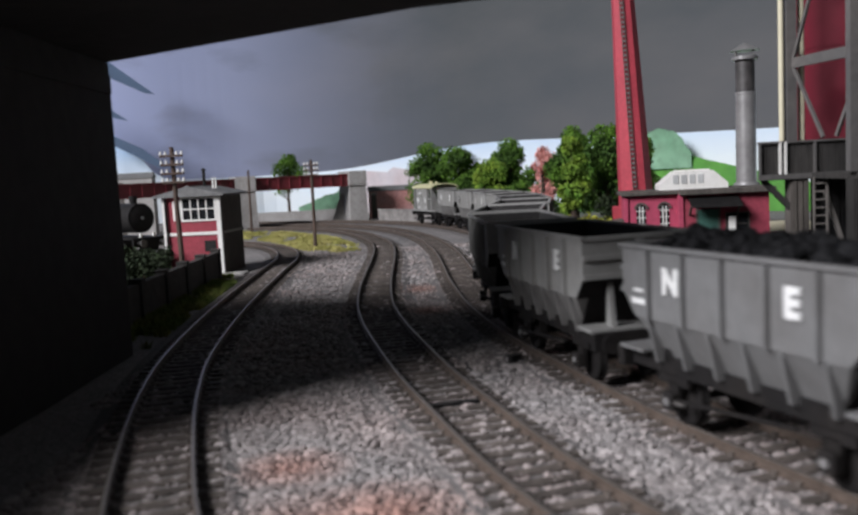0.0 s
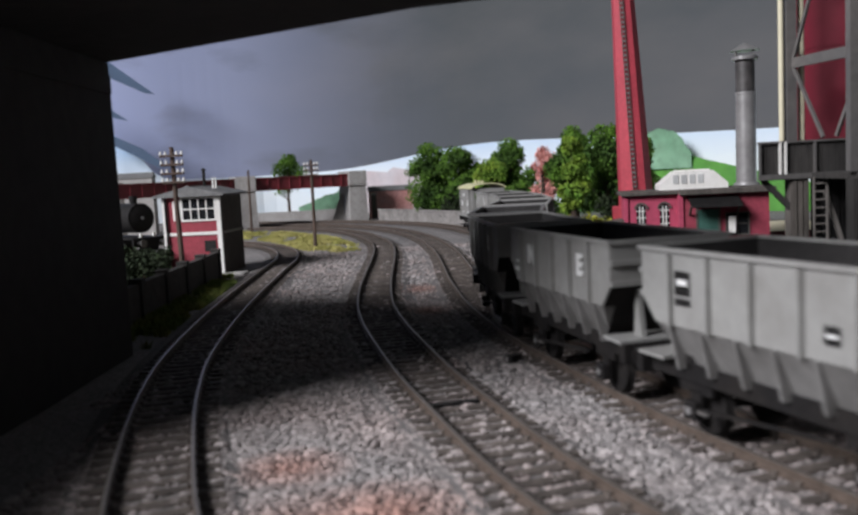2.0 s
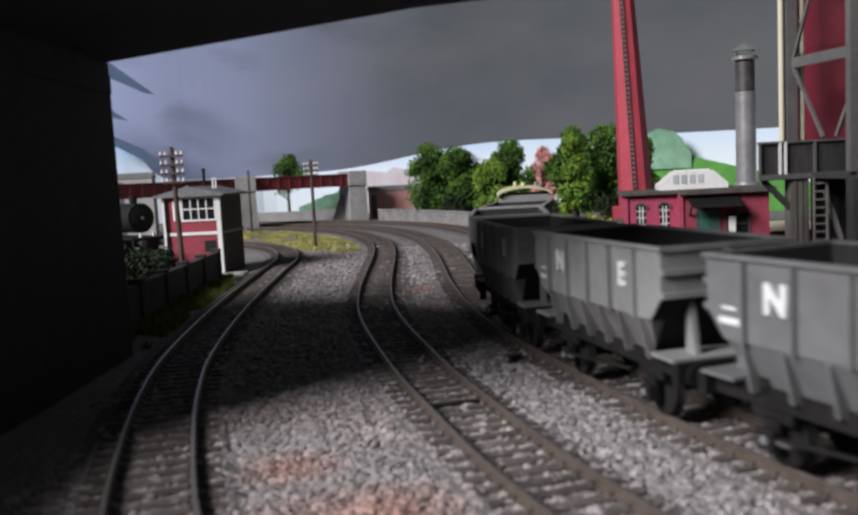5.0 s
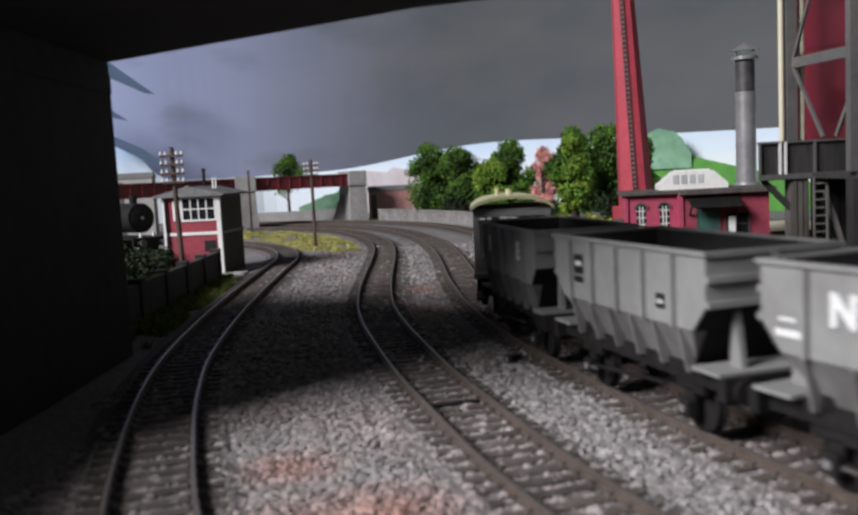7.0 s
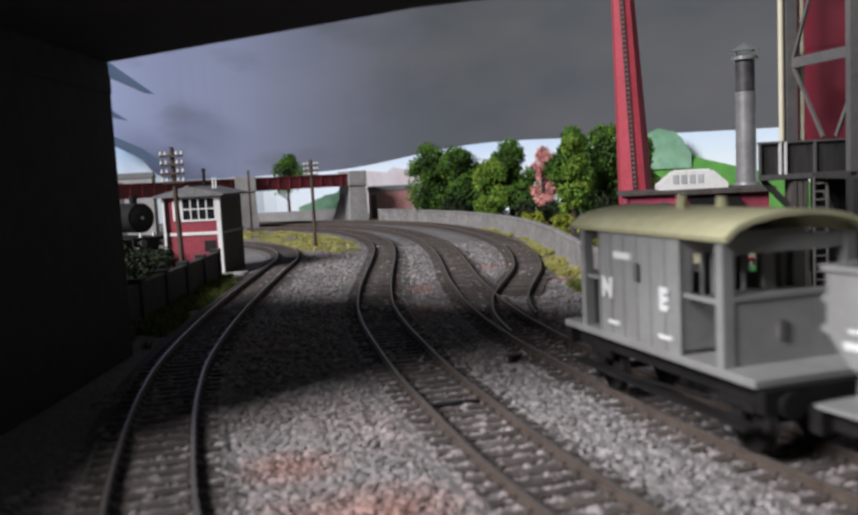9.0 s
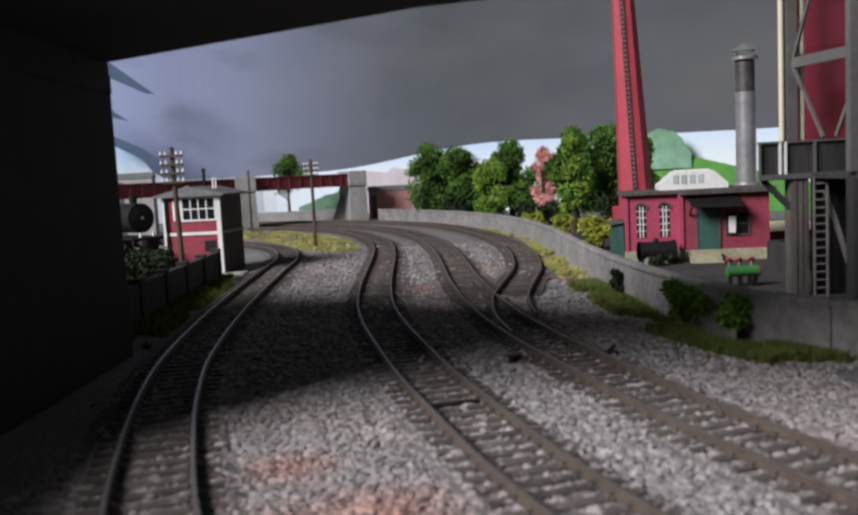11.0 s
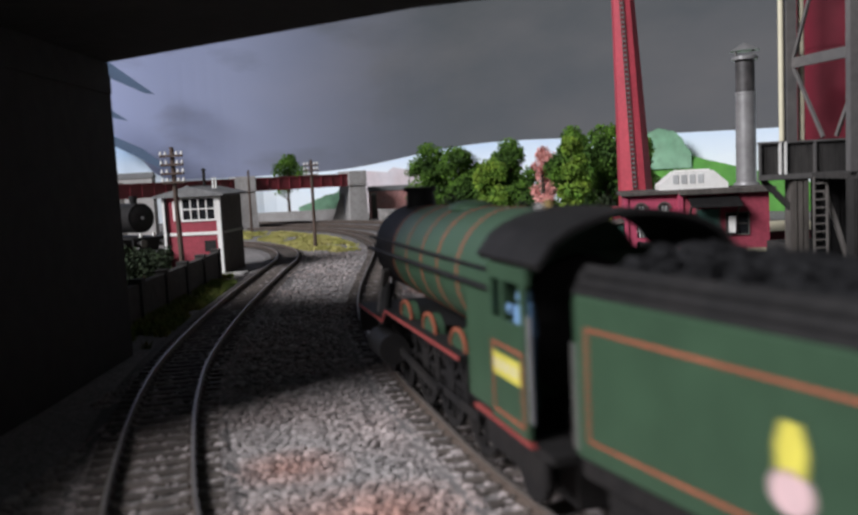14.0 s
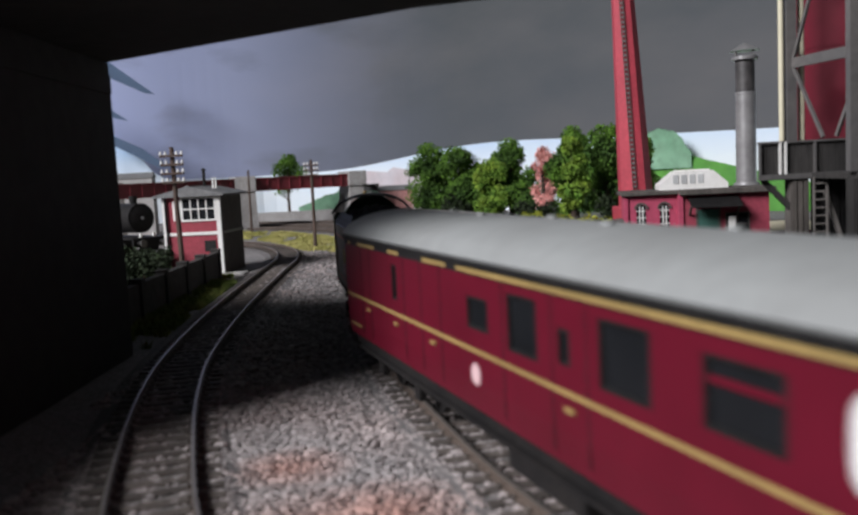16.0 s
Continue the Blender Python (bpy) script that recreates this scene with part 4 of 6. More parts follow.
M_STEPSTONE = mat("dull_cream_stone", (0.36, 0.33, 0.22), 0.85, 0, 0.25, 40, 0.3, (0.24, 0.22, 0.15), 8, 0.6)
M_SHED = mat("green_shed_paint", (0.035, 0.11, 0.085), 0.7, 0, 0.2, 40, 0.2, (0.025, 0.075, 0.06), 8, 0.6, stretch=(1, 1, 0.3))
build_engine_house()


def build_shed():
    s = thing("lean_to_shed", (0, 0, 0), 0, "small dark green lean-to shed beside the engine house", "shed")
    s.matrix_basis = about(9.97, 42.5, -9)
    part("body", box(bmesh.new(), 9.3, 9.88, 43, 45, -0.4, 1.6), M_SHED, s)
    for k in range(6):
        part("plank", box(bmesh.new(), 9.3 + k * 0.097, 9.385 + k * 0.097, 42.96, 43, -0.4, 1.6), M_SHED, s)
    part("roof", prism(bmesh.new(), [(9.15, 1.6), (9.92, 1.72), (9.92, 1.82), (9.15, 1.7)], 42.8, 45.2), M_DARKWOOD, s)


build_shed()


def build_works_chimney():
    c = thing("works_chimney", (12.12, 48.6, -0.3), 0, "tall tapered red works chimney with a ladder", "chimney")
    bm = bmesh.new()
    r = lambda z: 1.07 - 0.031 * z
    rings = [(r(z), z) for z in np.linspace(0, 20, 21)]
    prev = None
    for rad, z in rings:
        ring = [bm.verts.new((rad * math.cos(a), rad * math.sin(a), z)) for a in np.linspace(0, 2 * math.pi, 8, endpoint=False) + math.pi / 8]
        if prev:
            for i in range(8):
                bm.faces.new((prev[i], prev[(i + 1) % 8], ring[(i + 1) % 8], ring[i]))
        prev = ring
    bm.faces.new(prev)
    c.matrix_basis = pose(12.12 * U, 48.6 * U, -0.3 * U, 0, -2.2, 0)
    part("shaft", bm, M_BRICKFLUE, c, "octagonal red shaft")
    part("base", box(bmesh.new(), -1.15, 1.15, -1.15, 1.15, -0.1, 2.6, 0.04), M_BRICKFLUE, c)
    part("crown", rod(bmesh.new(), (0, 0, 19.6), (0, 0, 20.4), 0.5, 0.5, 8), M_BRICKFLUE, c)
    for k in range(62):
        z = 3.4 + k * 0.26
        part("rung", box(bmesh.new(), -0.33, -0.17, -r(z) * 0.924 - 0.09, -r(z) * 0.924 - 0.03, z, z + 0.09), M_ZINC, c)
    for x in (-0.35, -0.15):
        part("ladder_rail", beam(bmesh.new(), (x, -r(3.2) * 0.924 - 0.06, 3.2), (x, -r(19.4) * 0.924 - 0.06, 19.4), 0.04, 0.04), M_DARKWOOD, c)


build_works_chimney()


def build_flue():
    f = thing("metal_flue", (16.85, 44.6, 0), 0, "galvanised metal flue pipe with a conical cowl", "flue pipe")
    part("lower_pipe", rod(bmesh.new(), (0, 0, 3.25), (0, 0, 8.0), 0.52, 0.50, 24), M_ZINC, f, "bright galvanised pipe", True)
    part("base_flange", rod(bmesh.new(), (0, 0, 3.2), (0, 0, 3.4), 0.7, 0.6, 24), M_ZINC, f)
    part("upper_pipe", rod(bmesh.new(), (0, 0, 8.0), (0, 0, 9.85), 0.48, 0.48, 24), M_SOOT, f, "smoke-darkened pipe", True)
    for z in (5.3, 8.0):
        part("seam_band", rod(bmesh.new(), (0, 0, z - 0.06), (0, 0, z + 0.06), 0.53, None, 24), M_ZINC, f)
    cowl = part("cowl", rod(bmesh.new(), (0, 0, 10.15), (0, 0, 10.55), 0.76, 0.12, 24), M_ZINC, f, "conical cowl", True)
    part("cowl_rim", rod(bmesh.new(), (0, 0, 9.7), (0, 0, 9.86), 0.66, None, 24), M_ZINC, cowl)
    for k in range(4):
        a = k * math.pi / 2 + 0.4
        part("cowl_strut", rod(bmesh.new(), (0.6 * math.cos(a), 0.6 * math.sin(a), 9.8), (0.6 * math.cos(a), 0.6 * math.sin(a), 10.2), 0.04, None, 6), M_STEEL, cowl)


build_flue()


def build_tank_tower():
    t = thing("tank_tower", (0, 0, 0), 0, "tall red storage tank in a grey steel frame on legs", "storage tank")
    y0 = 29.2
    part("tank", rod(bmesh.new(), (15.45, 31.5, 4.2), (15.45, 31.5, 16), 1.68, None, 40), M_TANKRED, t, "deep red cylindrical tank", True)
    for z in (4.4, 8.4, 12.2):
        part("tank_band", rod(bmesh.new(), (15.45, 31.5, z), (15.45, 31.5, z + 0.1), 1.7, None, 40), M_TANKRED, t)
    posts = ((12.75, 29.2), (13.25, 25.9), (17.2, 32.2), (18.2, 28.0))
    for x, y in posts:
        # legs further right get the darker timber in place of shade
        wood = M_DARKWOOD if x < 13 else M_SHADEWOOD
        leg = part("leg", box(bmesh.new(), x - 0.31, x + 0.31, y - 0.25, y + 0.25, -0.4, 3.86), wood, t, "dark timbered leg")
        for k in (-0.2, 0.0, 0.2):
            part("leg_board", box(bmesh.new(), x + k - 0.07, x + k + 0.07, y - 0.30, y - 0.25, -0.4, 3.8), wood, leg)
        part("post", box(bmesh.new(), x - 0.36, x - 0.02, y - 0.15, y + 0.15, 4.1, 16), M_STEEL, t, "grey steel post")
    part("conveyor_pipe", rod(bmesh.new(), (12.98, 29.3, 4.1), (12.98, 29.3, 16), 0.11, None, 14), M_CREAM, t, "cream vertical pipe", True)
    part("conveyor_pipe", rod(bmesh.new(), (12.24, 29.15, 4.1), (12.24, 29.15, 16), 0.09, None, 14), M_CREAM, t, "cream vertical pipe", True)
    front = lambda k, z: (12.62 + 0.8 * k, 29.05 - 3.3 * k, z)
    for z in (7.75, 11.8):
        part("crossbeam", beam(bmesh.new(), front(-0.02, z), front(1.02, z), 0.12, 0.34), M_STEEL, t, "pale grey steel beam")
    for a, b in (((0.0, 7.6), (0.42, 5.2)), ((0.0, 7.9), (0.5, 11.7)), ((0.5, 11.7), (0.97, 7.9)), ((0.97, 7.6), (0.6, 5.2))):
        part("brace", beam(bmesh.new(), front(*a), front(*b), 0.09, 0.11), M_STEEL, t)
    bm = bmesh.new()
    outline = ((11.35, 28.9), (18.6, 28.9), (18.6, 33.8), (13.5, 33.8))
    lo, hi = [[bm.verts.new((x, y, z)) for x, y in outline] for z in (3.84, 4.06)]
    bm.faces.new(lo[::-1]), bm.faces.new(hi)
    for i in range(4):
        bm.faces.new((lo[i], lo[(i + 1) % 4], hi[(i + 1) % 4], hi[i]))
    deck = part("platform", bm, M_SHADEWOOD, t, "dark timber platform")
    part("platform", box(bmesh.new(), 13.1, 18.6, 25.5, 28.9, 3.84, 4.05, 0.02), M_SHADEWOOD, t, "dark timber platform")
    part("platform_edge", box(bmesh.new(), 11.3, 13.1, 28.82, 28.9, 3.86, 4.04), M_STEEL, deck)
    part("handrail", box(bmesh.new(), 11.3, 17.6, 28.84, 28.92, 5.08, 5.15), M_STEEL, deck)
    for k in range(27):
        x = 11.4 + k * 0.235
        part("rail_board", box(bmesh.new(), x, x + 0.222, 28.93, 28.97, 4.06, 5.08), M_SHADEWOOD, deck)
    for x in (11.33, 12.02, 12.2, 13.2, 14.6, 16.0):
        part("stanchion", box(bmesh.new(), x, x + 0.07, 28.82, 28.92, 4.0, 5.12), M_WHITE if 12 < x < 12.3 else M_STEEL, deck)
    part("knee_brace", beam(bmesh.new(), (11.55, 29.1, 3.85), (12.6, 29.1, 2.75), 0.18, 0.18), M_SHADEWOOD, t)
    ladder = part("ladder", bmesh.new(), M_STEEL, t)
    for x in (13.02, 13.46):
        part("stile", box(bmesh.new(), x - 0.03, x + 0.03, 28.45, 28.53, -0.4, 3.9), M_TIMBER, ladder, "grey ladder stile")
    for k in range(15):
        z = -0.15 + k * 0.272
        part("rung", box(bmesh.new(), 13.02, 13.46, 28.46, 28.5, z, z + 0.055), M_TIMBER, ladder)
    part("diagonal_strut", beam(bmesh.new(), (13.5, 28.7, 3.4), (14.7, 28.7, -0.4), 0.14, 0.14), M_TIMBER, t, "grey diagonal strut")
    # black boards carry the darkness below the platform as colour
    part("back_boarding", box(bmesh.new(), 13.4, 18.2, 29.5, 29.6, -0.4, 3.84), M_BLACK, t, "boarding under the tank with shade painted black")
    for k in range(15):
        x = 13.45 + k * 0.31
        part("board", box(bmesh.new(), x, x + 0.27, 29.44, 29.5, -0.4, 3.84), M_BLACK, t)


build_tank_tower()


def build_black_tank():
    t = thing("oil_tank", (0, 0, 0), 0, "black cylindrical oil tank lying in front of the engine house", "oil tank")
    part("shell", rod(bmesh.new(), (10.25, 41.2, 0.38), (12.0, 41.2, 0.38), 0.46, None, 24), M_BLACK, t, "", True)
    for x in (10.3, 11.95):
        part("end_ring", rod(bmesh.new(), (x - 0.05, 41.2, 0.38), (x + 0.05, 41.2, 0.38), 0.5, None, 24), M_BLACK, t)
    for x in (10.6, 11.6):
        part("cradle", box(bmesh.new(), x - 0.15, x + 0.15, 40.85, 41.55, -0.4, 0.1), M_CONCRETE, t)
    part("filler_cap", rod(bmesh.new(), (11.1, 41.2, 0.8), (11.1, 41.2, 0.98), 0.12, None, 12), M_BLACK, t)


build_black_tank()


def build_pump():
    t = thing("pump_engine", (12.15, 32.4, -0.3), 0, "small green pump engine with red valve wheels on legs", "pump")
    t.matrix_basis = pose(12.15 * U, 32.4 * U, -0.3 * U) @ Matrix.Scale(0.85, 4)
    part("barrel", rod(bmesh.new(), (-0.85, 0, 0.75), (0.55, 0, 0.75), 0.24, None, 18), M_PUMP, t, "green barrel", True)
    part("end_plate", rod(bmesh.new(), (0.55, 0, 0.75), (0.63, 0, 0.75), 0.28, None, 18), M_GIRDER, t, "dark red end plate")
    for x in (-0.7, -0.25, 0.2, 0.45):
        part("leg", box(bmesh.new(), x - 0.04, x + 0.04, -0.18, 0.18, -0.05, 0.55), M_BLACK, t)
    for x in (-0.75, -0.3, 0.25):
        valve = part("valve", rod(bmesh.new(), (x, 0, 0.95), (x, 0, 1.2), 0.06, None, 8), M_ZINC, t)
        part("valve_wheel", rod(bmesh.new(), (x, -0.04, 1.2), (x, 0.04, 1.26), 0.17, None, 14), M_VALVE, valve, "red valve wheel")


M_PUMP = mat("bright_green_paint", (0.045, 0.19, 0.045), 0.45, 0, 0.15, 40, 0.1, (0.07, 0.24, 0.07), 9, 0.5)
M_VALVE = mat("red_paint", (0.42, 0.05, 0.05), 0.5, 0, 0.15, 40, 0.1)
build_pump()


def build_yard_bits():
    s = thing("coal_bin", (0, 0, 0), 0, "dark timber coal bin in the works yard", "coal bin")
    part("back", box(bmesh.new(), 15.0, 16.9, 37.0, 37.2, -0.4, 1.0), M_SHADEWOOD, s)
    part("side", box(bmesh.new(), 14.9, 15.05, 35.2, 37.2, -0.4, 1.0), M_SHADEWOOD, s)
    part("side", box(bmesh.new(), 16.85, 17.0, 35.2, 37.2, -0.4, 1.0), M_SHADEWOOD, s)
    part("coal", box(bmesh.new(), 15.05, 16.85, 35.6, 37.0, -0.4, 0.4, 0.2), M_BLACK, s)
    w = thing("yard_store", (0, 0, 0), 0, "low maroon store with a cream roof", "building")
    part("wall", box(bmesh.new(), 17.2, 21.5, 47, 50, -0.4, 0.55), M_GIRDER, w)
    part("roof", prism_x(bmesh.new(), [(46.7, 0.55), (50.3, 0.55), (48.5, 1.0)], 17.0, 21.8), M_CREAM, w)


build_yard_bits()

# ---- rolling stock ----
M_GREYPAINT = mat("pale_grey_wagon_paint", (0.29, 0.288, 0.274), 0.65, 0, 0.08, 40, 0.06, (0.215, 0.208, 0.195), 9, 0.6, spec=0.3)
M_GREYDARK = mat("dark_grey_wagon_paint", (0.17, 0.17, 0.168), 0.6, 0, 0.1, 40, 0.06, (0.13, 0.125, 0.12), 9, 0.6)
M_RIBSHADOW = mat("rib_shadow_paint", (0.085, 0.083, 0.08), 0.8, 0, 0.2, 60, 0.1)
# side grey darkened for the shade on the downward slope, plus dirt mottling
M_GREYSHADE = mat("dirty_shaded_hopper_bottom", (0.20, 0.195, 0.187), 0.7, 0, 0.12, 40, 0.08, (0.12, 0.115, 0.108), 12, 0.7, spec=0.3)
M_UNDER = mat("underframe_black", (0.012, 0.011, 0.011), 0.8, 0, 0.25, 60, 0.2, (0.022, 0.019, 0.017), 12, 0.6, spec=0.2)
M_INSIDE = mat("dark_hopper_inside", (0.028, 0.026, 0.025), 0.9, 0, 0.3, 60, 0.3)
M_COAL = mat("coal_lumps", (0.0065, 0.0065, 0.007), 0.75, 0, 0.4, 80, 0.8, (0.018, 0.018, 0.019), 30, 0.6, spec=0.15)
M_LETTER = mat("white_lettering", (0.80, 0.80, 0.78), 0.6, 0, 0.04, 30, 0.0, (0.72, 0.72, 0.70), 9, 0.4)
M_VANROOF = mat("cream_van_roof", (0.62, 0.60, 0.36), 0.75, 0, 0.1, 40, 0.1, (0.50, 0.47, 0.28), 7, 0.6)
M_LOCO = mat("engine_green", (0.040, 0.078, 0.044), 0.45, 0, 0.10, 20, 0.0, (0.032, 0.062, 0.036), 6, 0.6, spec=0.35)
M_ORANGE = mat("orange_lining", (0.33, 0.10, 0.055), 0.5, 0, 0.1, 30, 0.0)
M_REDLINE = mat("red_edge_lining", (0.30, 0.055, 0.05), 0.5, 0, 0.1, 30, 0.0)
M_YELLOW = mat("yellow_plate", (0.70, 0.62, 0.10), 0.5, 0, 0.05, 30, 0.0)
M_PINK = mat("pale_pink_paint", (0.72, 0.50, 0.50), 0.5, 0, 0.05, 30, 0.0)
M_MAROON = mat("crimson_coach_paint", (0.118, 0.0055, 0.017), 0.5, 0, 0.06, 15, 0.0, (0.095, 0.005, 0.014), 5, 0.6, spec=0.22)
M_GOLD = mat("gold_lining", (0.36, 0.25, 0.09), 0.5, 0, 0.08, 30, 0.0)
M_COACHROOF = mat("grey_coach_roof", (0.27, 0.28, 0.27), 0.75, 0, 0.06, 30, 0.05, (0.23, 0.235, 0.225), 5, 0.6)
M_BLUECLOTH = mat("blue_figure_paint", (0.22, 0.40, 0.66), 0.7, 0, 0.1, 30, 0.0)


def put_text(word, size, parent, x, y, z, label="white letter"):
    """Raised letters on a side that faces -x, reading from +y to -y."""
    cu = bpy.data.curves.new("letter", "FONT")
    cu.body, cu.size, cu.extrude, cu.align_x, cu.align_y = word, size * U, 0.012 * U, "CENTER", "CENTER"
    cu.offset = 0.03 * U
    tmp = bpy.data.objects.new("letter", cu)
    scene.collection.objects.link(tmp)
    mesh = bpy.data.meshes.new_from_object(tmp.evaluated_get(bpy.context.evaluated_depsgraph_get()))
    bpy.data.objects.remove(tmp)
    mesh.materials.clear()
    mesh.materials.append(M_LETTER)
    ob = new("letter", mesh)
    ob.parent = parent
    ob.matrix_basis = Matrix.Translation((x * U, y * U, z * U)) @ Euler((math.pi / 2, 0, -math.pi / 2)).to_matrix().to_4x4()
    ob["label"] = label
    return ob


def wheelset(parent, y, r, n=24):
    for s in (-1, 1):
        bm = rod(bmesh.new(), (s * 0.58, y, r), (s * 0.70, y, r), r, None, n)
        rod(bm, (s * 0.54, y, r), (s * 0.58, y, r), r * 1.08, None, n)
        w = part("wheel", bm, M_UNDER, parent, "", True)
        part("wheel_rim", rod(bmesh.new(), (s * 0.70, y, r), (s * 0.715, y, r), r * 0.98, r * 0.93, n), M_UNDER, w)
    part("axle", rod(bmesh.new(), (-0.58, y, r), (0.58, y, r), 0.08, None, 8), M_UNDER, parent)


def running_gear(parent, half, axles, r=0.47, plate=1.3, buffer=0.3):
    for s in (-1, 1):
        part("solebar", box(bmesh.new(), s * 0.92 - 0.07, s * 0.92 + 0.07, -half + 0.1, half - 0.1, plate - 0.36, plate - 0.06), M_UNDER, parent)
        for y in axles:
            bm = box(bmesh.new(), s * 0.92 - 0.03, s * 0.92 + 0.05, y - 0.42, y + 0.42, plate - 0.55, plate - 0.36)
            box(bm, s * 0.92 - 0.03, s * 0.92 + 0.05, y - 0.14, y + 0.14, 0.35, plate - 0.5)
            part("axle_guard", bm, M_UNDER, parent)
            box_ob = part("axlebox", box(bmesh.new(), s * 1.0 - 0.1, s * 1.0 + 0.1, y - 0.15, y + 0.15, r - 0.16, r + 0.16, 0.03), M_UNDER, parent)
            part("axlebox_cover", rod(bmesh.new(), (s * 1.1, y, r), (s * 1.12, y, r), 0.07, None, 10), M_ZINC, box_ob, "pale cover")
        lever = beam(bmesh.new(), (s * 1.08, axles[0] + 0.5, plate - 0.5), (s * 1.08, axles[-1] - 0.3, plate - 0.75), 0.07, 0.05)
        lever_ob = part("brake_lever", lever, M_UNDER, parent)
        part("lever_tip", box(bmesh.new(), s * 1.12 - 0.04, s * 1.12 + 0.02, axles[-1] - 0.55, axles[-1] - 0.3, plate - 0.80, plate - 0.76), M_STEEL, lever_ob, "grey lever tip")
    for e in (-1, 1):
        part("headstock", box(bmesh.new(), -1.2, 1.2, e * half - 0.1, e * half + 0.1, plate - 0.4, plate - 0.03), M_UNDER, parent)
        for s in (-0.85, 0.85):
            b = part("buffer", rod(bmesh.new(), (s, e * half, 1.05), (s, e * (half + buffer - 0.04), 1.05), 0.13, 0.09, 12), M_UNDER, parent)
            part("buffer_head", rod(bmesh.new(), (s, e * (half + buffer - 0.06), 1.05), (s, e * (half + buffer), 1.05), 0.21, None, 16), M_UNDER, b)
        part("coupling", beam(bmesh.new(), (0, e * half, 0.95), (0, e * (half + buffer), 0.85), 0.1, 0.1), M_UNDER, parent)
    for y in axles:
        wheelset(parent, y, r)


def build_hopper(style, load, label, paint=None, lower=None):
    paint, lower = paint or M_GREYPAINT, lower or M_GREYSHADE
    w = thing("hopper_wagon", (0, 0, 0), 0, label, "railway wagon", "hopper wagons of the coal train")
    bm = bmesh.new()
    rings = [(1.27, 2.80, 3.2), (1.27, 2.80, 2.35), (1.27, 2.42, 1.92)]
    R = [[bm.verts.new((sx * a, sy * b, z)) for sx, sy in ((-1, -1), (1, -1), (1, 1), (-1, 1))] for a, b, z in rings]
    inner = [[bm.verts.new((sx * a, sy * b, z)) for sx, sy in ((-1, -1), (1, -1), (1, 1), (-1, 1))] for a, b, z in ((1.19, 2.72, 3.2), (1.17, 2.70, 2.45), (0.8, 1.9, 1.95))]
    seq = inner[::-1] + R
    for a, b in zip(seq, seq[1:]):
        for i in range(4):
            bm.faces.new((a[i], a[(i + 1) % 4], b[(i + 1) % 4], b[i]))
    bm.faces.new(inner[-1])
    bm.faces.new(R[-1][::-1])
    bmesh.ops.recalc_face_normals(bm, faces=bm.faces)
    body = part("hopper_body", bm, paint, w, "pale grey hopper sides")
    bm = bmesh.new()
    Q = ((-1, -1), (1, -1), (1, 1), (-1, 1))
    L = [[bm.verts.new((sx * p, sy * q, z)) for sx, sy in Q] for p, q, z in ((1.178, 2.705, 3.17), (1.158, 2.685, 2.45), (0.79, 1.88, 1.97))]
    for p, q in zip(L, L[1:]):
        for i in range(4):
            bm.faces.new((p[i], q[i], q[(i + 1) % 4], p[(i + 1) % 4]))
    bm.faces.new(L[2])
    part("inside_lining", bm, M_INSIDE, body, "dark inside lining")
    # lower hopper and end slopes in darker colours, with their shade put in
    bm = bmesh.new()
    U4 = ((-1, -1), (1, -1), (1, 1), (-1, 1))
    a = [bm.verts.new((sx * 1.25, sy * 2.41, 1.915)) for sx, sy in U4]
    b = [bm.verts.new((sx * 0.86, sy * 1.92, 1.12)) for sx, sy in U4]
    for i in range(4):
        bm.faces.new((a[i], a[(i + 1) % 4], b[(i + 1) % 4], b[i]))
    bm.faces.new(b), bm.faces.new(a[::-1])
    bmesh.ops.recalc_face_normals(bm, faces=bm.faces)
    low = part("lower_hopper", bm, lower, w, "dark grey sloping hopper bottom")
    for e in (-1, 1):
        # black on the end slopes stands for the shade between wagons
        slope = prism_x(bmesh.new(), [(e * 2.81, 2.34), (e * 2.43, 1.90), (e * 2.2, 1.9), (e * 2.2, 2.34)], -1.24, 1.24)
        part("end_slope", slope, M_UNDER, w, "sloping hopper end with shade painted black")
        part("end_slope", prism_x(bmesh.new(), [(e * 2.44, 1.9), (e * 1.97, 1.13), (e * 1.8, 1.13), (e * 1.8, 1.9)], -0.99, 0.99), M_UNDER, w, "sloping hopper end with shade painted black")
        for z in (2.78, 2.38):
            part("end_rib", box(bmesh.new(), -1.27, 1.27, e * 2.80, e * 2.88, z - 0.05, z + 0.05), paint, body)
        part("end_post", box(bmesh.new(), -0.07, 0.07, e * 2.80, e * 2.86, 2.3, 3.2), paint, body)
        part("end_platform", box(bmesh.new(), -1.22, 1.22, e * 2.3, e * 3.05, 1.26, 1.32), paint, w, "pale end platform")
        for sx in (-0.62, 0.62):
            strut = prism_x(bmesh.new(), [(e * 2.86, 1.32), (e * 2.54, 1.32), (e * 2.65, 2.3), (e * 2.71, 2.3)], sx - 0.05, sx + 0.05)
            part("end_strut", strut, paint, w, "pale triangular strut")
    rimb = bmesh.new()
    for s in (-1, 1):
        box(rimb, s * 1.27 - 0.05, s * 1.27 + 0.05, -2.86, 2.86, 3.15, 3.22), box(rimb, -1.27, 1.27, s * 2.80 - 0.05, s * 2.80 + 0.05, 3.13, 3.22)
    part("top_rim", rimb, paint, body, "pale top rim")
    for s in (-1, 1):
        for k in range(5):
            y = -1.94 + k * 0.97
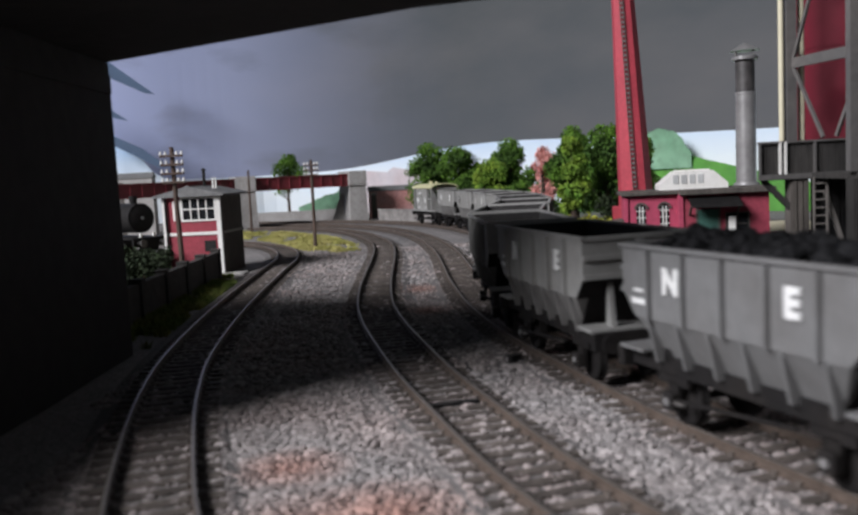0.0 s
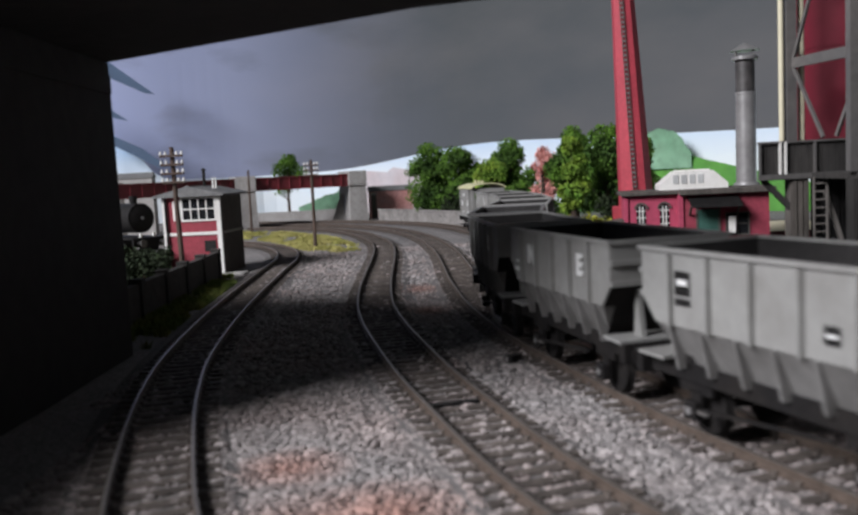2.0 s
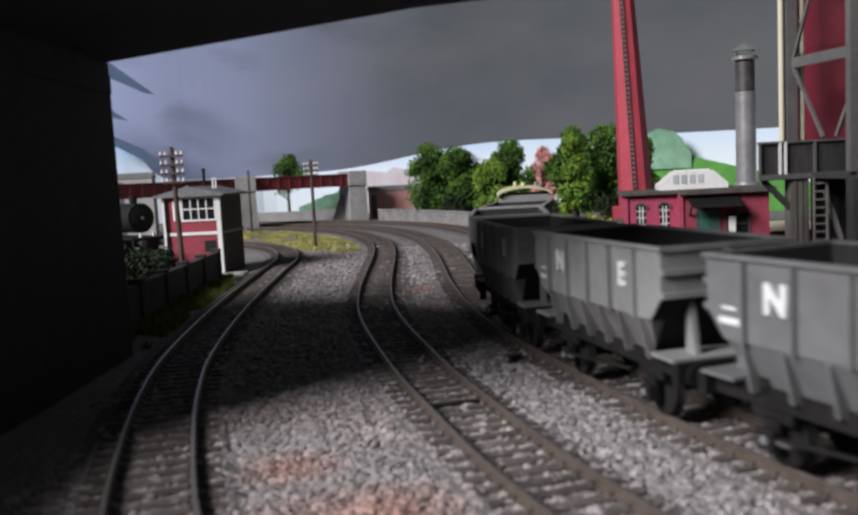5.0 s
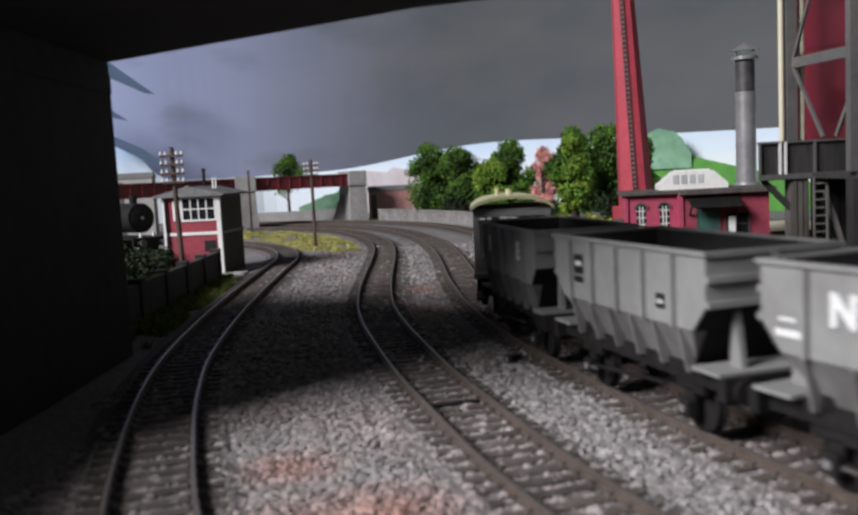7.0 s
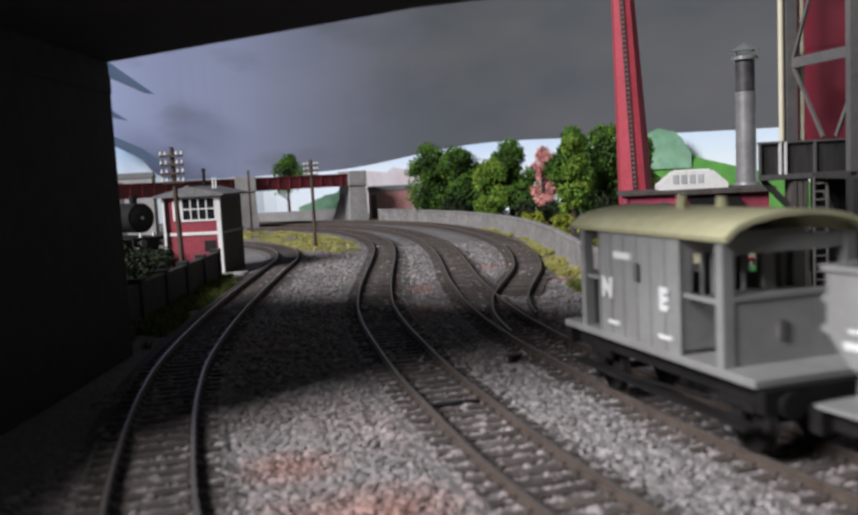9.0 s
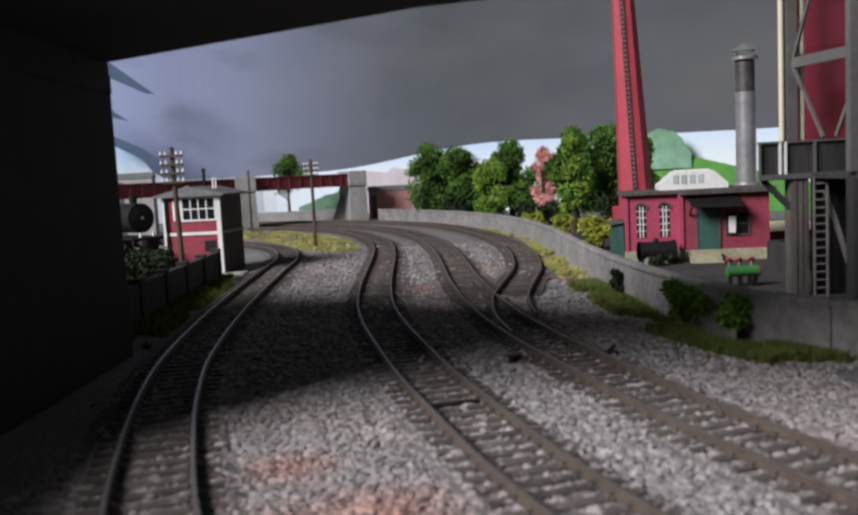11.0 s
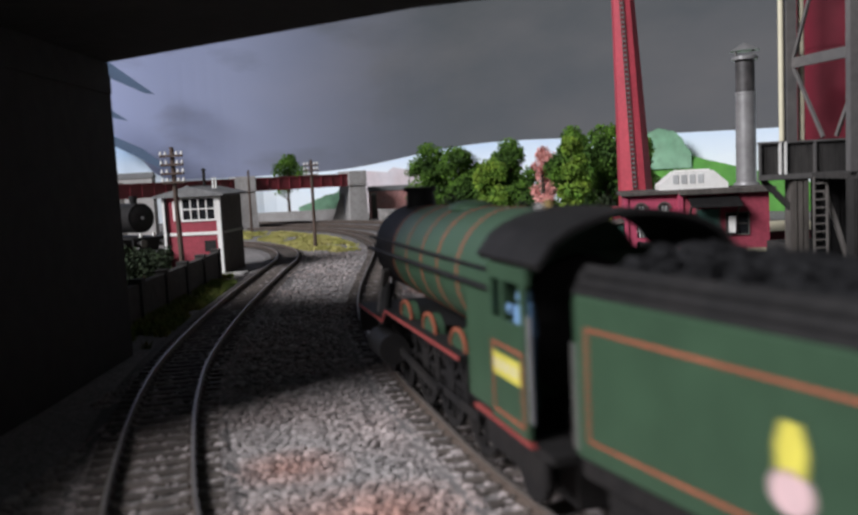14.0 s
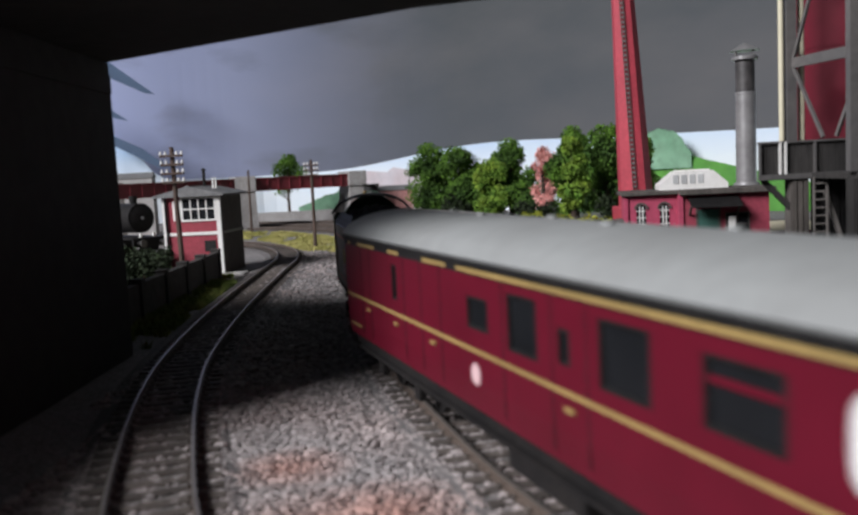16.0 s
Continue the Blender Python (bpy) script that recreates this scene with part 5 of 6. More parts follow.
            part("side_rib", box(bmesh.new(), s * 1.27, s * 1.37, y - 0.035, y + 0.035, 1.92, 3.13), paint, body)
            # the shadow each rib throws, laid on as a dark strip
            part("rib_shadow", box(bmesh.new(), s * 1.27, s * 1.276, y + 0.035, y + 0.085, 1.94, 3.13), M_RIBSHADOW, body, "dark strip painted as the rib's shadow")
        for k in range(6):
            y = -2.02 + k * 0.808
            rib = prism(bmesh.new(), [(s * 1.26, 1.91), (s * 0.87, 1.12), (s * 1.12, 1.14), (s * 1.29, 1.88)], y - 0.03, y + 0.03)
            part("gusset", rib, lower, low, "grey gusset plate of the hopper bottom")
    if style == "letters":
        put_text("N", 0.58, body, -1.30, 1.32, 2.62)
        put_text("E", 0.58, body, -1.30, -1.45, 2.62)
        part("stencil_bar", box(bmesh.new(), -1.285, -1.272, 2.15, 2.45, 2.38, 2.43), M_LETTER, body, "white stencil bar")
        part("stencil_bar", box(bmesh.new(), -1.285, -1.272, 2.02, 2.52, 2.16, 2.26), M_LETTER, body, "white stencil bar")
    else:
        panel = part("data_panel", box(bmesh.new(), -1.285, -1.272, 1.45, 1.85, 2.45, 2.85), M_BLACK, body, "black data panel")
        part("stencil_bar", box(bmesh.new(), -1.292, -1.286, 1.52, 1.78, 2.62, 2.72), M_LETTER, panel, "white stencil bar")
        panel = part("data_panel", box(bmesh.new(), -1.285, -1.272, 1.45, 1.85, 2.28, 2.40), M_BLACK, body, "black data panel")
        panel = part("data_panel", box(bmesh.new(), -1.285, -1.272, -1.62, -1.35, 2.16, 2.42), M_BLACK, body, "black data panel")
        part("stencil_bar", box(bmesh.new(), -1.292, -1.286, -1.58, -1.4, 2.26, 2.31), M_LETTER, panel, "white stencil bar")
    if load:
        rng = random.Random(5)
        bm = bmesh.new()
        box(bm, -1.15, 1.15, -2.65, 2.65, 2.5, 3.12)
        for k in range(240):
            x, y = rng.uniform(-1.05, 1.05), rng.uniform(-2.55, 2.55)
            m = Matrix.Translation((x, y, 3.1 + 0.18 * (1 - abs(x)) + rng.uniform(-0.06, 0.1))) @ Euler((rng.random() * 3, rng.random() * 3, 0)).to_matrix().to_4x4()
            bmesh.ops.create_icosphere(bm, subdivisions=1, radius=rng.uniform(0.09, 0.2), matrix=m)
        part("coal_load", bm, M_COAL, w, "heaped black coal")
    running_gear(w, 3.06, (-1.8, 1.8), buffer=0.19)
    return w


def arc_roof(half, eave, crown, y0, y1, t=0.08, n=14):
    a = np.linspace(-1, 1, n)
    top = [(half * k, eave + (crown - eave) * math.sqrt(max(0, 1 - (k * 0.985) ** 2)) ** 1.0) for k in a]
    low = [(x * 0.97, z - t) for x, z in top[::-1]]
    return prism(bmesh.new(), top + low, y0, y1)


def build_brake_van():
    v = thing("brake_van", (0, 0, 0), 0, "grey goods brake van with cream roof and open verandas", "railway wagon")
    c0, c1, post = -1.2, 1.55, 2.25
    eave = 3.42
    body = part("cabin", box(bmesh.new(), -1.19, 1.19, c0 + 0.06, c1 - 0.06, 1.42, 1.5), M_GREYPAINT, v, "grey planked cabin")
    for s in (-1, 1):
        bm = box(bmesh.new(), s * 1.25, s * 1.19, c0, 0.05, 1.42, eave)
        box(bm, s * 1.25, s * 1.19, 0.30, c1, 1.42, eave), box(bm, s * 1.25, s * 1.19, 0.05, 0.30, 1.42, 2.5), box(bm, s * 1.25, s * 1.19, 0.05, 0.30, 2.85, eave)
        part("side_wall", bm, M_GREYPAINT, body)
    for y0, y1 in ((c0, c0 + 0.06), (c1 - 0.06, c1)):
        bm = box(bmesh.new(), -1.19, 1.19, y0, y1, 1.5, 2.4)
        box(bm, -1.19, 1.19, y0, y1, 3.1, eave)
        for x0, x1 in ((-1.19, -1.02), (-0.62, -0.38), (0.38, 0.62), (1.02, 1.19)):
            box(bm, x0, x1, y0, y1, 2.4, 3.1)
        part("end_wall", bm, M_GREYPAINT, body)
        for x in (-0.81, 0.0, 0.81):
            part("glazing_bar", box(bmesh.new(), x - 0.02, x + 0.02, y0 + 0.01, y1 - 0.01, 2.4, 3.1), M_GREYPAINT, body)
    for k in range(7):
        y = c0 + (c1 - c0) * k / 6
        part("plank_strip", box(bmesh.new(), -1.275, -1.25, y - 0.015, y + 0.015, 1.4, eave), M_GREYPAINT, body)
    part("platform", box(bmesh.new(), -1.3, 1.3, -3.1, 3.1, 1.28, 1.42, 0.02), M_GREYPAINT, v, "pale grey end platforms")
    for e in (-1, 1):
        for s in (-1, 1):
            part("corner_post", box(bmesh.new(), s * 1.16 - 0.1, s * 1.16 + 0.1, e * post - 0.09, e * post + 0.09, 1.42, eave), M_GREYPAINT, v)
        end = part("end_panel", box(bmesh.new(), -1.06, 1.06, e * post - 0.06, e * post + 0.06, 1.42, 2.45), M_GREYPAINT, v, "half-height end panel")
        part("end_rail", box(bmesh.new(), -1.06, 1.06, e * post - 0.09, e * post + 0.09, 2.45, 2.53), M_GREYPAINT, end)
        part("lamp_bracket", box(bmesh.new(), -0.25, -0.13, e * (post + 0.06), e * (post + 0.12), 1.8, 2.1), M_STEEL, end)
        part("end_header", box(bmesh.new(), -1.06, 1.06, e * post - 0.06, e * post + 0.06, eave - 0.25, eave), M_GREYPAINT, v)
        ye = c0 if e < 0 else c1
        part("cabin_door", box(bmesh.new(), -0.36, 0.36, ye, ye + e * 0.03, 1.45, 2.42), M_GREYDARK, body, "cabin door")
        part("veranda_rail", box(bmesh.new(), -1.2, -1.14, min(ye, e * post), max(ye, e * post), 2.4, 2.47), M_GREYPAINT, v)
    part("stencil_patch", box(bmesh.new(), -1.285, -1.255, 0.35, 0.95, 2.9, 3.02), M_LETTER, body, "faded white patch")
    put_text("N", 0.5, body, -1.29, 1.2, 2.3)
    put_text("E", 0.5, body, -1.29, -0.75, 2.3)
    for y in (1.0, -0.75):
        part("stencil_bar", box(bmesh.new(), -1.285, -1.255, y - 0.2, y + 0.2, 1.62, 1.69), M_LETTER, body, "white stencil bar")
    roof = part("roof", arc_roof(1.36, eave - 0.02, 3.82, -2.55, 2.55), M_VANROOF, v, "cream rounded roof", True)
    for y in (0.6, -0.6):
        part("roof_vent", rod(bmesh.new(), (0, y, 3.72), (0, y, 4.0), 0.12, 0.09, 10), M_VANROOF, roof)
    part("stove_chimney", rod(bmesh.new(), (-0.4, 0.0, 3.65), (-0.4, 0.0, 4.05), 0.09, None, 10), M_VANROOF, roof)
    for s in (-1, 1):
        part("footboard", box(bmesh.new(), s * 1.1 - 0.15, s * 1.1 + 0.15, -2.8, 2.8, 0.55, 0.61), M_UNDER, v)
    running_gear(v, 3.1, (-2.2, 2.2))
    return v


def build_engine():
    e = thing("steam_locomotive", (0, 0, 0), 0, "green express steam locomotive with orange-lined boiler bands", "locomotive")
    cz = 3.0
    # origin under the middle of the engine; front at +y
    F = 7.0
    Y = lambda d: F - 0.98 - 0.93 * d
    part("smokebox", rod(bmesh.new(), (0, Y(3.4), cz), (0, Y(1.35), cz), 0.97, 0.97, 32), M_BLACK, e, "matt black smokebox", True)
    part("smokebox_door", rod(bmesh.new(), (0, Y(1.35), cz), (0, Y(1.15), cz), 0.9, 0.6, 32), M_BLACK, e, "", True)
    boiler = part("boiler", rod(bmesh.new(), (0, Y(8.5), cz), (0, Y(3.4), cz), 1.05, 0.985, 40), M_LOCO, e, "satin green boiler", True)
    fire = part("firebox", rod(bmesh.new(), (0, Y(10.8), cz), (0, Y(8.5), cz), 1.06, 1.05, 40), M_LOCO, e, "satin green firebox", True)
    part("firebox_side", box(bmesh.new(), -1.07, 1.07, Y(10.8), Y(9.0), 1.2, cz, 0.05), M_LOCO, e)
    for d in (3.4, 4.7, 6.0, 7.2, 8.5):
        r = 0.985 + 0.065 * (d - 3.5) / 5.2 + 0.012
        part("boiler_band", rod(bmesh.new(), (0, Y(d + 0.035), cz), (0, Y(d - 0.035), cz), r, r, 40), M_ORANGE, boiler, "orange lined band", True)
    bm = rod(bmesh.new(), (0, Y(2.1), 3.85), (0, Y(2.1), 4.27), 0.36, 0.30, 24)
    rod(bm, (0, Y(2.1), 4.27), (0, Y(2.1), 4.37), 0.36, 0.38, 24)
    part("chimney", bm, M_BLACK, e, "short black chimney", True)
    bm = bmesh.new()
    bmesh.ops.create_uvsphere(bm, u_segments=20, v_segments=12, radius=1, matrix=Matrix.Translation((0, Y(6.0), 3.98)) @ Matrix.Diagonal((0.40, 0.75, 0.15, 1)))
    part("dome", bm, M_LOCO, e, "low green dome", True)
    part("safety_valve", rod(bmesh.new(), (0, Y(9.7), 3.9), (0, Y(9.7), 4.14), 0.16, 0.12, 12), M_STEEL, e)
    part("whistle", rod(bmesh.new(), (-0.2, Y(10.45), 3.9), (-0.2, Y(10.45), 4.2), 0.06, None, 8), M_GOLD, e)
    for z, r in ((3.28, 0.03), (3.02, 0.045)):
        x = -math.sqrt(1.12 ** 2 - (z - cz) ** 2)
        part("handrail", rod(bmesh.new(), (x, Y(10.6), z), (x, Y(1.4), z), r, None, 8), M_BLACK, e)
        part("handrail", rod(bmesh.new(), (-x, Y(10.6), z), (-x, Y(1.4), z), r, None, 8), M_BLACK, e)
    # running plate with its step at the front
    low = [(Y(0), 1.55), (Y(2.95), 1.55), (Y(3.3), 1.82), (Y(9.0), 1.82), (Y(9.0), 1.72), (Y(3.4), 1.72), (Y(3.05), 1.45), (Y(0), 1.45)]
    plate = part("running_plate", prism_x(bmesh.new(), low, -1.22, 1.22), M_BLACK, e, "black running plate")
    for s in (-1, 1):
        edge = [(Y(0), 1.545), (Y(2.95), 1.545), (Y(3.3), 1.815), (Y(9.0), 1.815), (Y(9.0), 1.755), (Y(3.36), 1.755), (Y(3.01), 1.485), (Y(0), 1.485)]
        part("edge_lining", prism_x(bmesh.new(), edge, s * 1.22, s * 1.232), M_REDLINE, plate, "thin red edge line")
        for d in (4.65, 6.5, 8.4):
            pts = [(Y(d) + 0.40 * math.cos(a), 1.80 + 0.34 * math.sin(a)) for a in np.linspace(0, math.pi, 15)]
            sp = part("splasher", prism_x(bmesh.new(), pts, s * 0.86, s * 1.04), M_LOCO, e, "green wheel splasher", True)
            bm = bmesh.new()
            for p, q in zip(pts, pts[1:]):
                beam(bm, (s * 1.045, p[0], p[1]), (s * 1.045, q[0], q[1]), 0.05, 0.05)
            part("splasher_beading", bm, M_ORANGE, sp, "orange beading")
            n = 28
            bm = rod(bmesh.new(), (s * 0.58, Y(d), 0.88), (s * 0.70, Y(d), 0.88), 0.26, None, 12)
            ring = [(Y(d) + 0.8 * math.cos(a), 0.88 + 0.8 * math.sin(a)) for a in np.linspace(0, 2 * math.pi, n + 1)]
            for p, q in zip(ring, ring[1:]):
                beam(bm, (s * 0.64, p[0], p[1]), (s * 0.64, q[0], q[1]), 0.12, 0.14)
            for k in range(12):
                a = k * math.pi / 6
                beam(bm, (s * 0.64, Y(d), 0.88), (s * 0.64, Y(d) + 0.78 * math.cos(a), 0.88 + 0.78 * math.sin(a)), 0.06, 0.08)
            part("driving_wheel", bm, M_UNDER, e, "dark spoked driving wheel")
        rods = part("coupling_rod", box(bmesh.new(), s * 0.78, s * 0.84, Y(8.6), Y(4.45), 0.60, 0.76, 0.02), M_UNDER, e)
        part("connecting_rod", beam(bmesh.new(), (s * 0.92, Y(6.5), 0.68), (s * 0.92, Y(3.4), 0.9), 0.08, 0.14), M_UNDER, e)
        part("cylinder", rod(bmesh.new(), (s * 1.05, Y(3.3), 0.92), (s * 1.05, Y(1.9), 0.92), 0.34, None, 20), M_BLACK, e, "", True)
        part("steam_pipe", rod(bmesh.new(), (s * 0.85, Y(2.0), 2.2), (s * 1.05, Y(2.3), 1.3), 0.14, None, 12), M_BLACK, e)
        for d in (1.2, 3.0):
            part("bogie_wheel", rod(bmesh.new(), (s * 0.58, Y(d), 0.48), (s * 0.70, Y(d), 0.48), 0.48, None, 24), M_UNDER, e)
        part("trailing_wheel", rod(bmesh.new(), (s * 0.58, Y(10.7), 0.56), (s * 0.70, Y(10.7), 0.56), 0.56, None, 24), M_UNDER, e)
        part("trailing_frame", box(bmesh.new(), s * 0.95, s * 1.05, Y(12.1), Y(9.7), 0.65, 1.3, 0.03), M_UNDER, e)
        part("front_guard", beam(bmesh.new(), (s * 0.92, Y(2.2), 2.55), (s * 1.0, Y(1.75), 1.56), 0.16, 0.12), M_STEEL, e, "pale sloping frame plate")
        b = part("buffer", rod(bmesh.new(), (s * 0.87, Y(0.1), 1.08), (s * 0.87, Y(-0.45), 1.08), 0.17, 0.14, 14), M_REDLINE, e)
        part("buffer_head", rod(bmesh.new(), (s * 0.87, Y(-0.45), 1.08), (s * 0.87, Y(-0.52), 1.08), 0.25, None, 18), M_BLACK, b)
        # cab side with two openings
        cab = part("cab_side", bmesh.new(), M_LOCO, e)
        bm = box(bmesh.new(), s * 1.22, s * 1.28, Y(12.2), Y(10.8), 1.35, 2.74)
        for y0, y1 in ((10.8, 10.95), (11.3, 11.42), (12.02, 12.2)):
            box(bm, s * 1.22, s * 1.28, Y(y1), Y(y0), 2.74, 3.26)
        box(bm, s * 1.22, s * 1.28, Y(12.3), Y(10.8), 3.26, 3.46)
        part("side_sheet", bm, M_LOCO, cab, "green cab side sheet")
        part("number_panel", box(bmesh.new(), s * 1.28, s * 1.295, Y(12.0), Y(10.98), 1.98, 2.28), M_YELLOW, cab, "yellow lettered panel")
        for k in range(5):
            part("stencil_bar", box(bmesh.new(), s * 1.295, s * 1.299, Y(11.9 - 0.19 * k), Y(11.8 - 0.19 * k), 2.06, 2.2), M_CREAM, cab)
        bm = bmesh.new()
        for y0, y1, z0, z1 in ((10.9, 12.1, 2.37, 2.42), (10.9, 12.1, 1.46, 1.51), (10.9, 10.95, 1.46, 2.42), (12.05, 12.1, 1.46, 2.42)):
            box(bm, s * 1.28, s * 1.29, Y(y1), Y(y0), z0, z1)
        part("lining", bm, M_ORANGE, cab, "thin orange lining")
        part("footplate_edge", box(bmesh.new(), s * 1.22, s * 1.29, Y(12.3), Y(10.0), 1.28, 1.33), M_REDLINE, cab, "thin red edge line")
        part("cab_handrail", rod(bmesh.new(), (s * 1.26, Y(12.3), 1.6), (s * 1.26, Y(12.3), 2.9), 0.03, None, 8), M_ZINC, cab, "bright handrail")
    part("buffer_beam", box(bmesh.new(), -1.22, 1.22, Y(0.12), Y(-0.03), 0.85, 1.5, 0.02), M_BLACK, e, "black buffer beam")
    part("frame", box(bmesh.new(), -0.56, 0.56, Y(12.0), Y(0.2), 0.3, 1.5), M_UNDER, e)
    part("backhead", rod(bmesh.new(), (0, Y(11.1), 2.5), (0, Y(10.82), 2.5), 0.95, None, 20), M_BLACK, e)
    part("cab_front", box(bmesh.new(), -1.22, 1.22, Y(10.88), Y(10.81), 1.3, 3.5), M_LOCO, e)
    part("cab_floor", box(bmesh.new(), -1.22, 1.22, Y(12.85), Y(10.6), 1.22, 1.32), M_BLACK, e)
    part("cab_roof", arc_roof(1.33, 3.44, 4.12, Y(12.8), Y(10.55), 0.07), M_BLACK, e, "curved black cab roof", True)
    return e


def build_tender():
    t = thing("tender", (0, 0, 0), 0, "green lined tender heaped with black coal", "tender")
    h = 3.0
    body = part("tank", box(bmesh.new(), -1.32, 1.32, -h, h, 1.45, 3.28, 0.04), M_LOCO, t, "green tank sides")
    bm = bmesh.new()
    for s in (-1, 1):
        prism(bm, [(s * 1.32, 3.28), (s * 1.12, 3.58), (s * 1.06, 3.58), (s * 1.22, 3.28)], -h, h)
    part("coping", bm, M_BLACK, body, "black flared coping")
    for s in (-1, 1):
        for z in (3.36, 3.48):
            part("coal_rail", rod(bmesh.new(), (s * (1.32 - (z - 3.28) * 0.6), -h + 0.1, z), (s * (1.32 - (z - 3.28) * 0.6), h - 0.1, z), 0.03, None, 6), M_BLACK, body)
        bm = bmesh.new()
        for y0, y1, z0, z1 in ((-2.7, 2.75, 2.90, 2.94), (-2.7, 2.75, 1.68, 1.72), (-2.7, -2.66, 1.68, 2.94), (2.71, 2.75, 1.68, 2.94)):
            box(bm, s * 1.32, s * 1.332, y0, y1, z0, z1)
        part("lining", bm, M_ORANGE, body, "orange lining panel")
        crest = part("crest", prism_x(bmesh.new(), [(-0.06 + 0.22 * math.cos(a), 2.06 + 0.19 * math.sin(a)) for a in np.linspace(0, 2 * math.pi, 18, endpoint=False)], s * 1.32, s * 1.335), M_PINK, body, "pale crest")
        part("crest_top", prism_x(bmesh.new(), [(-0.2, 2.2), (0.08, 2.2), (0.1, 2.42), (0.03, 2.62), (-0.15, 2.62), (-0.22, 2.42)], s * 1.32, s * 1.335), M_YELLOW, crest, "yellow crest top")
        part("side_frame", box(bmesh.new(), s * 0.98, s * 1.06, -h + 0.2, h - 0.2, 0.55, 1.3, 0.02), M_UNDER, t)
        for y in (-2.2, -0.75, 0.7, 2.15):
            part("axlebox", box(bmesh.new(), s * 1.12 - 0.07, s * 1.12 + 0.07, y - 0.16, y + 0.16, 0.45, 0.8, 0.03), M_UNDER, t)
            part("wheel", rod(bmesh.new(), (s * 0.58, y, 0.62), (s * 0.70, y, 0.62), 0.62, None, 24), M_UNDER, t)
    rng = random.Random(9)
    bm = box(bmesh.new(), -1.1, 1.1, -h + 0.2, h - 0.1, 3.0, 3.35)
    for k in range(420):
        x, y = rng.uniform(-1, 1), rng.uniform(-h + 0.4, h - 0.2)
        m = Matrix.Translation((x, y, 3.34 + 0.28 * (1 - x * x) * (0.65 + 0.1 * y) + rng.uniform(-0.06, 0.06))) @ Euler((rng.random() * 3, rng.random() * 3, 0)).to_matrix().to_4x4()
        bmesh.ops.create_icosphere(bm, subdivisions=1, radius=rng.uniform(0.09, 0.2), matrix=m)
    part("coal", bm, M_COAL, t, "heaped black coal")
    part("front_board", box(bmesh.new(), -1.2, 1.2, h, h + 0.05, 1.47, 3.5, 0.02), M_BLACK, t)
    for s in (-1, 1):
        part("front_handrail", rod(bmesh.new(), (s * 1.22, h + 0.1, 1.5), (s * 1.22, h + 0.1, 2.7), 0.05, None, 8), M_STEEL, t, "grey handrail")
    part("rear_board", box(bmesh.new(), -1.30, 1.30, -h - 0.02, -h + 0.06, 1.47, 3.66, 0.03), M_BLACK, t)
    for s in (-1, 1):
        part("rear_handrail", rod(bmesh.new(), (s * 1.15, -h - 0.08, 1.5), (s * 1.15, -h - 0.08, 2.9), 0.035, None, 8), M_BLACK, t)
        b = part("buffer", rod(bmesh.new(), (s * 0.87, -h, 1.08), (s * 0.87, -h - 0.5, 1.08), 0.14, 0.1, 12), M_UNDER, t)
        part("buffer_head", rod(bmesh.new(), (s * 0.87, -h - 0.5, 1.08), (s * 0.87, -h - 0.57, 1.08), 0.24, None, 16), M_UNDER, b)
    part("underframe", box(bmesh.new(), -1.25, 1.25, -h, h, 1.22, 1.47), M_UNDER, t)
    part("rear_beam", box(bmesh.new(), -1.28, 1.28, -h - 0.1, -h, 0.85, 1.36), M_UNDER, t)
    return t


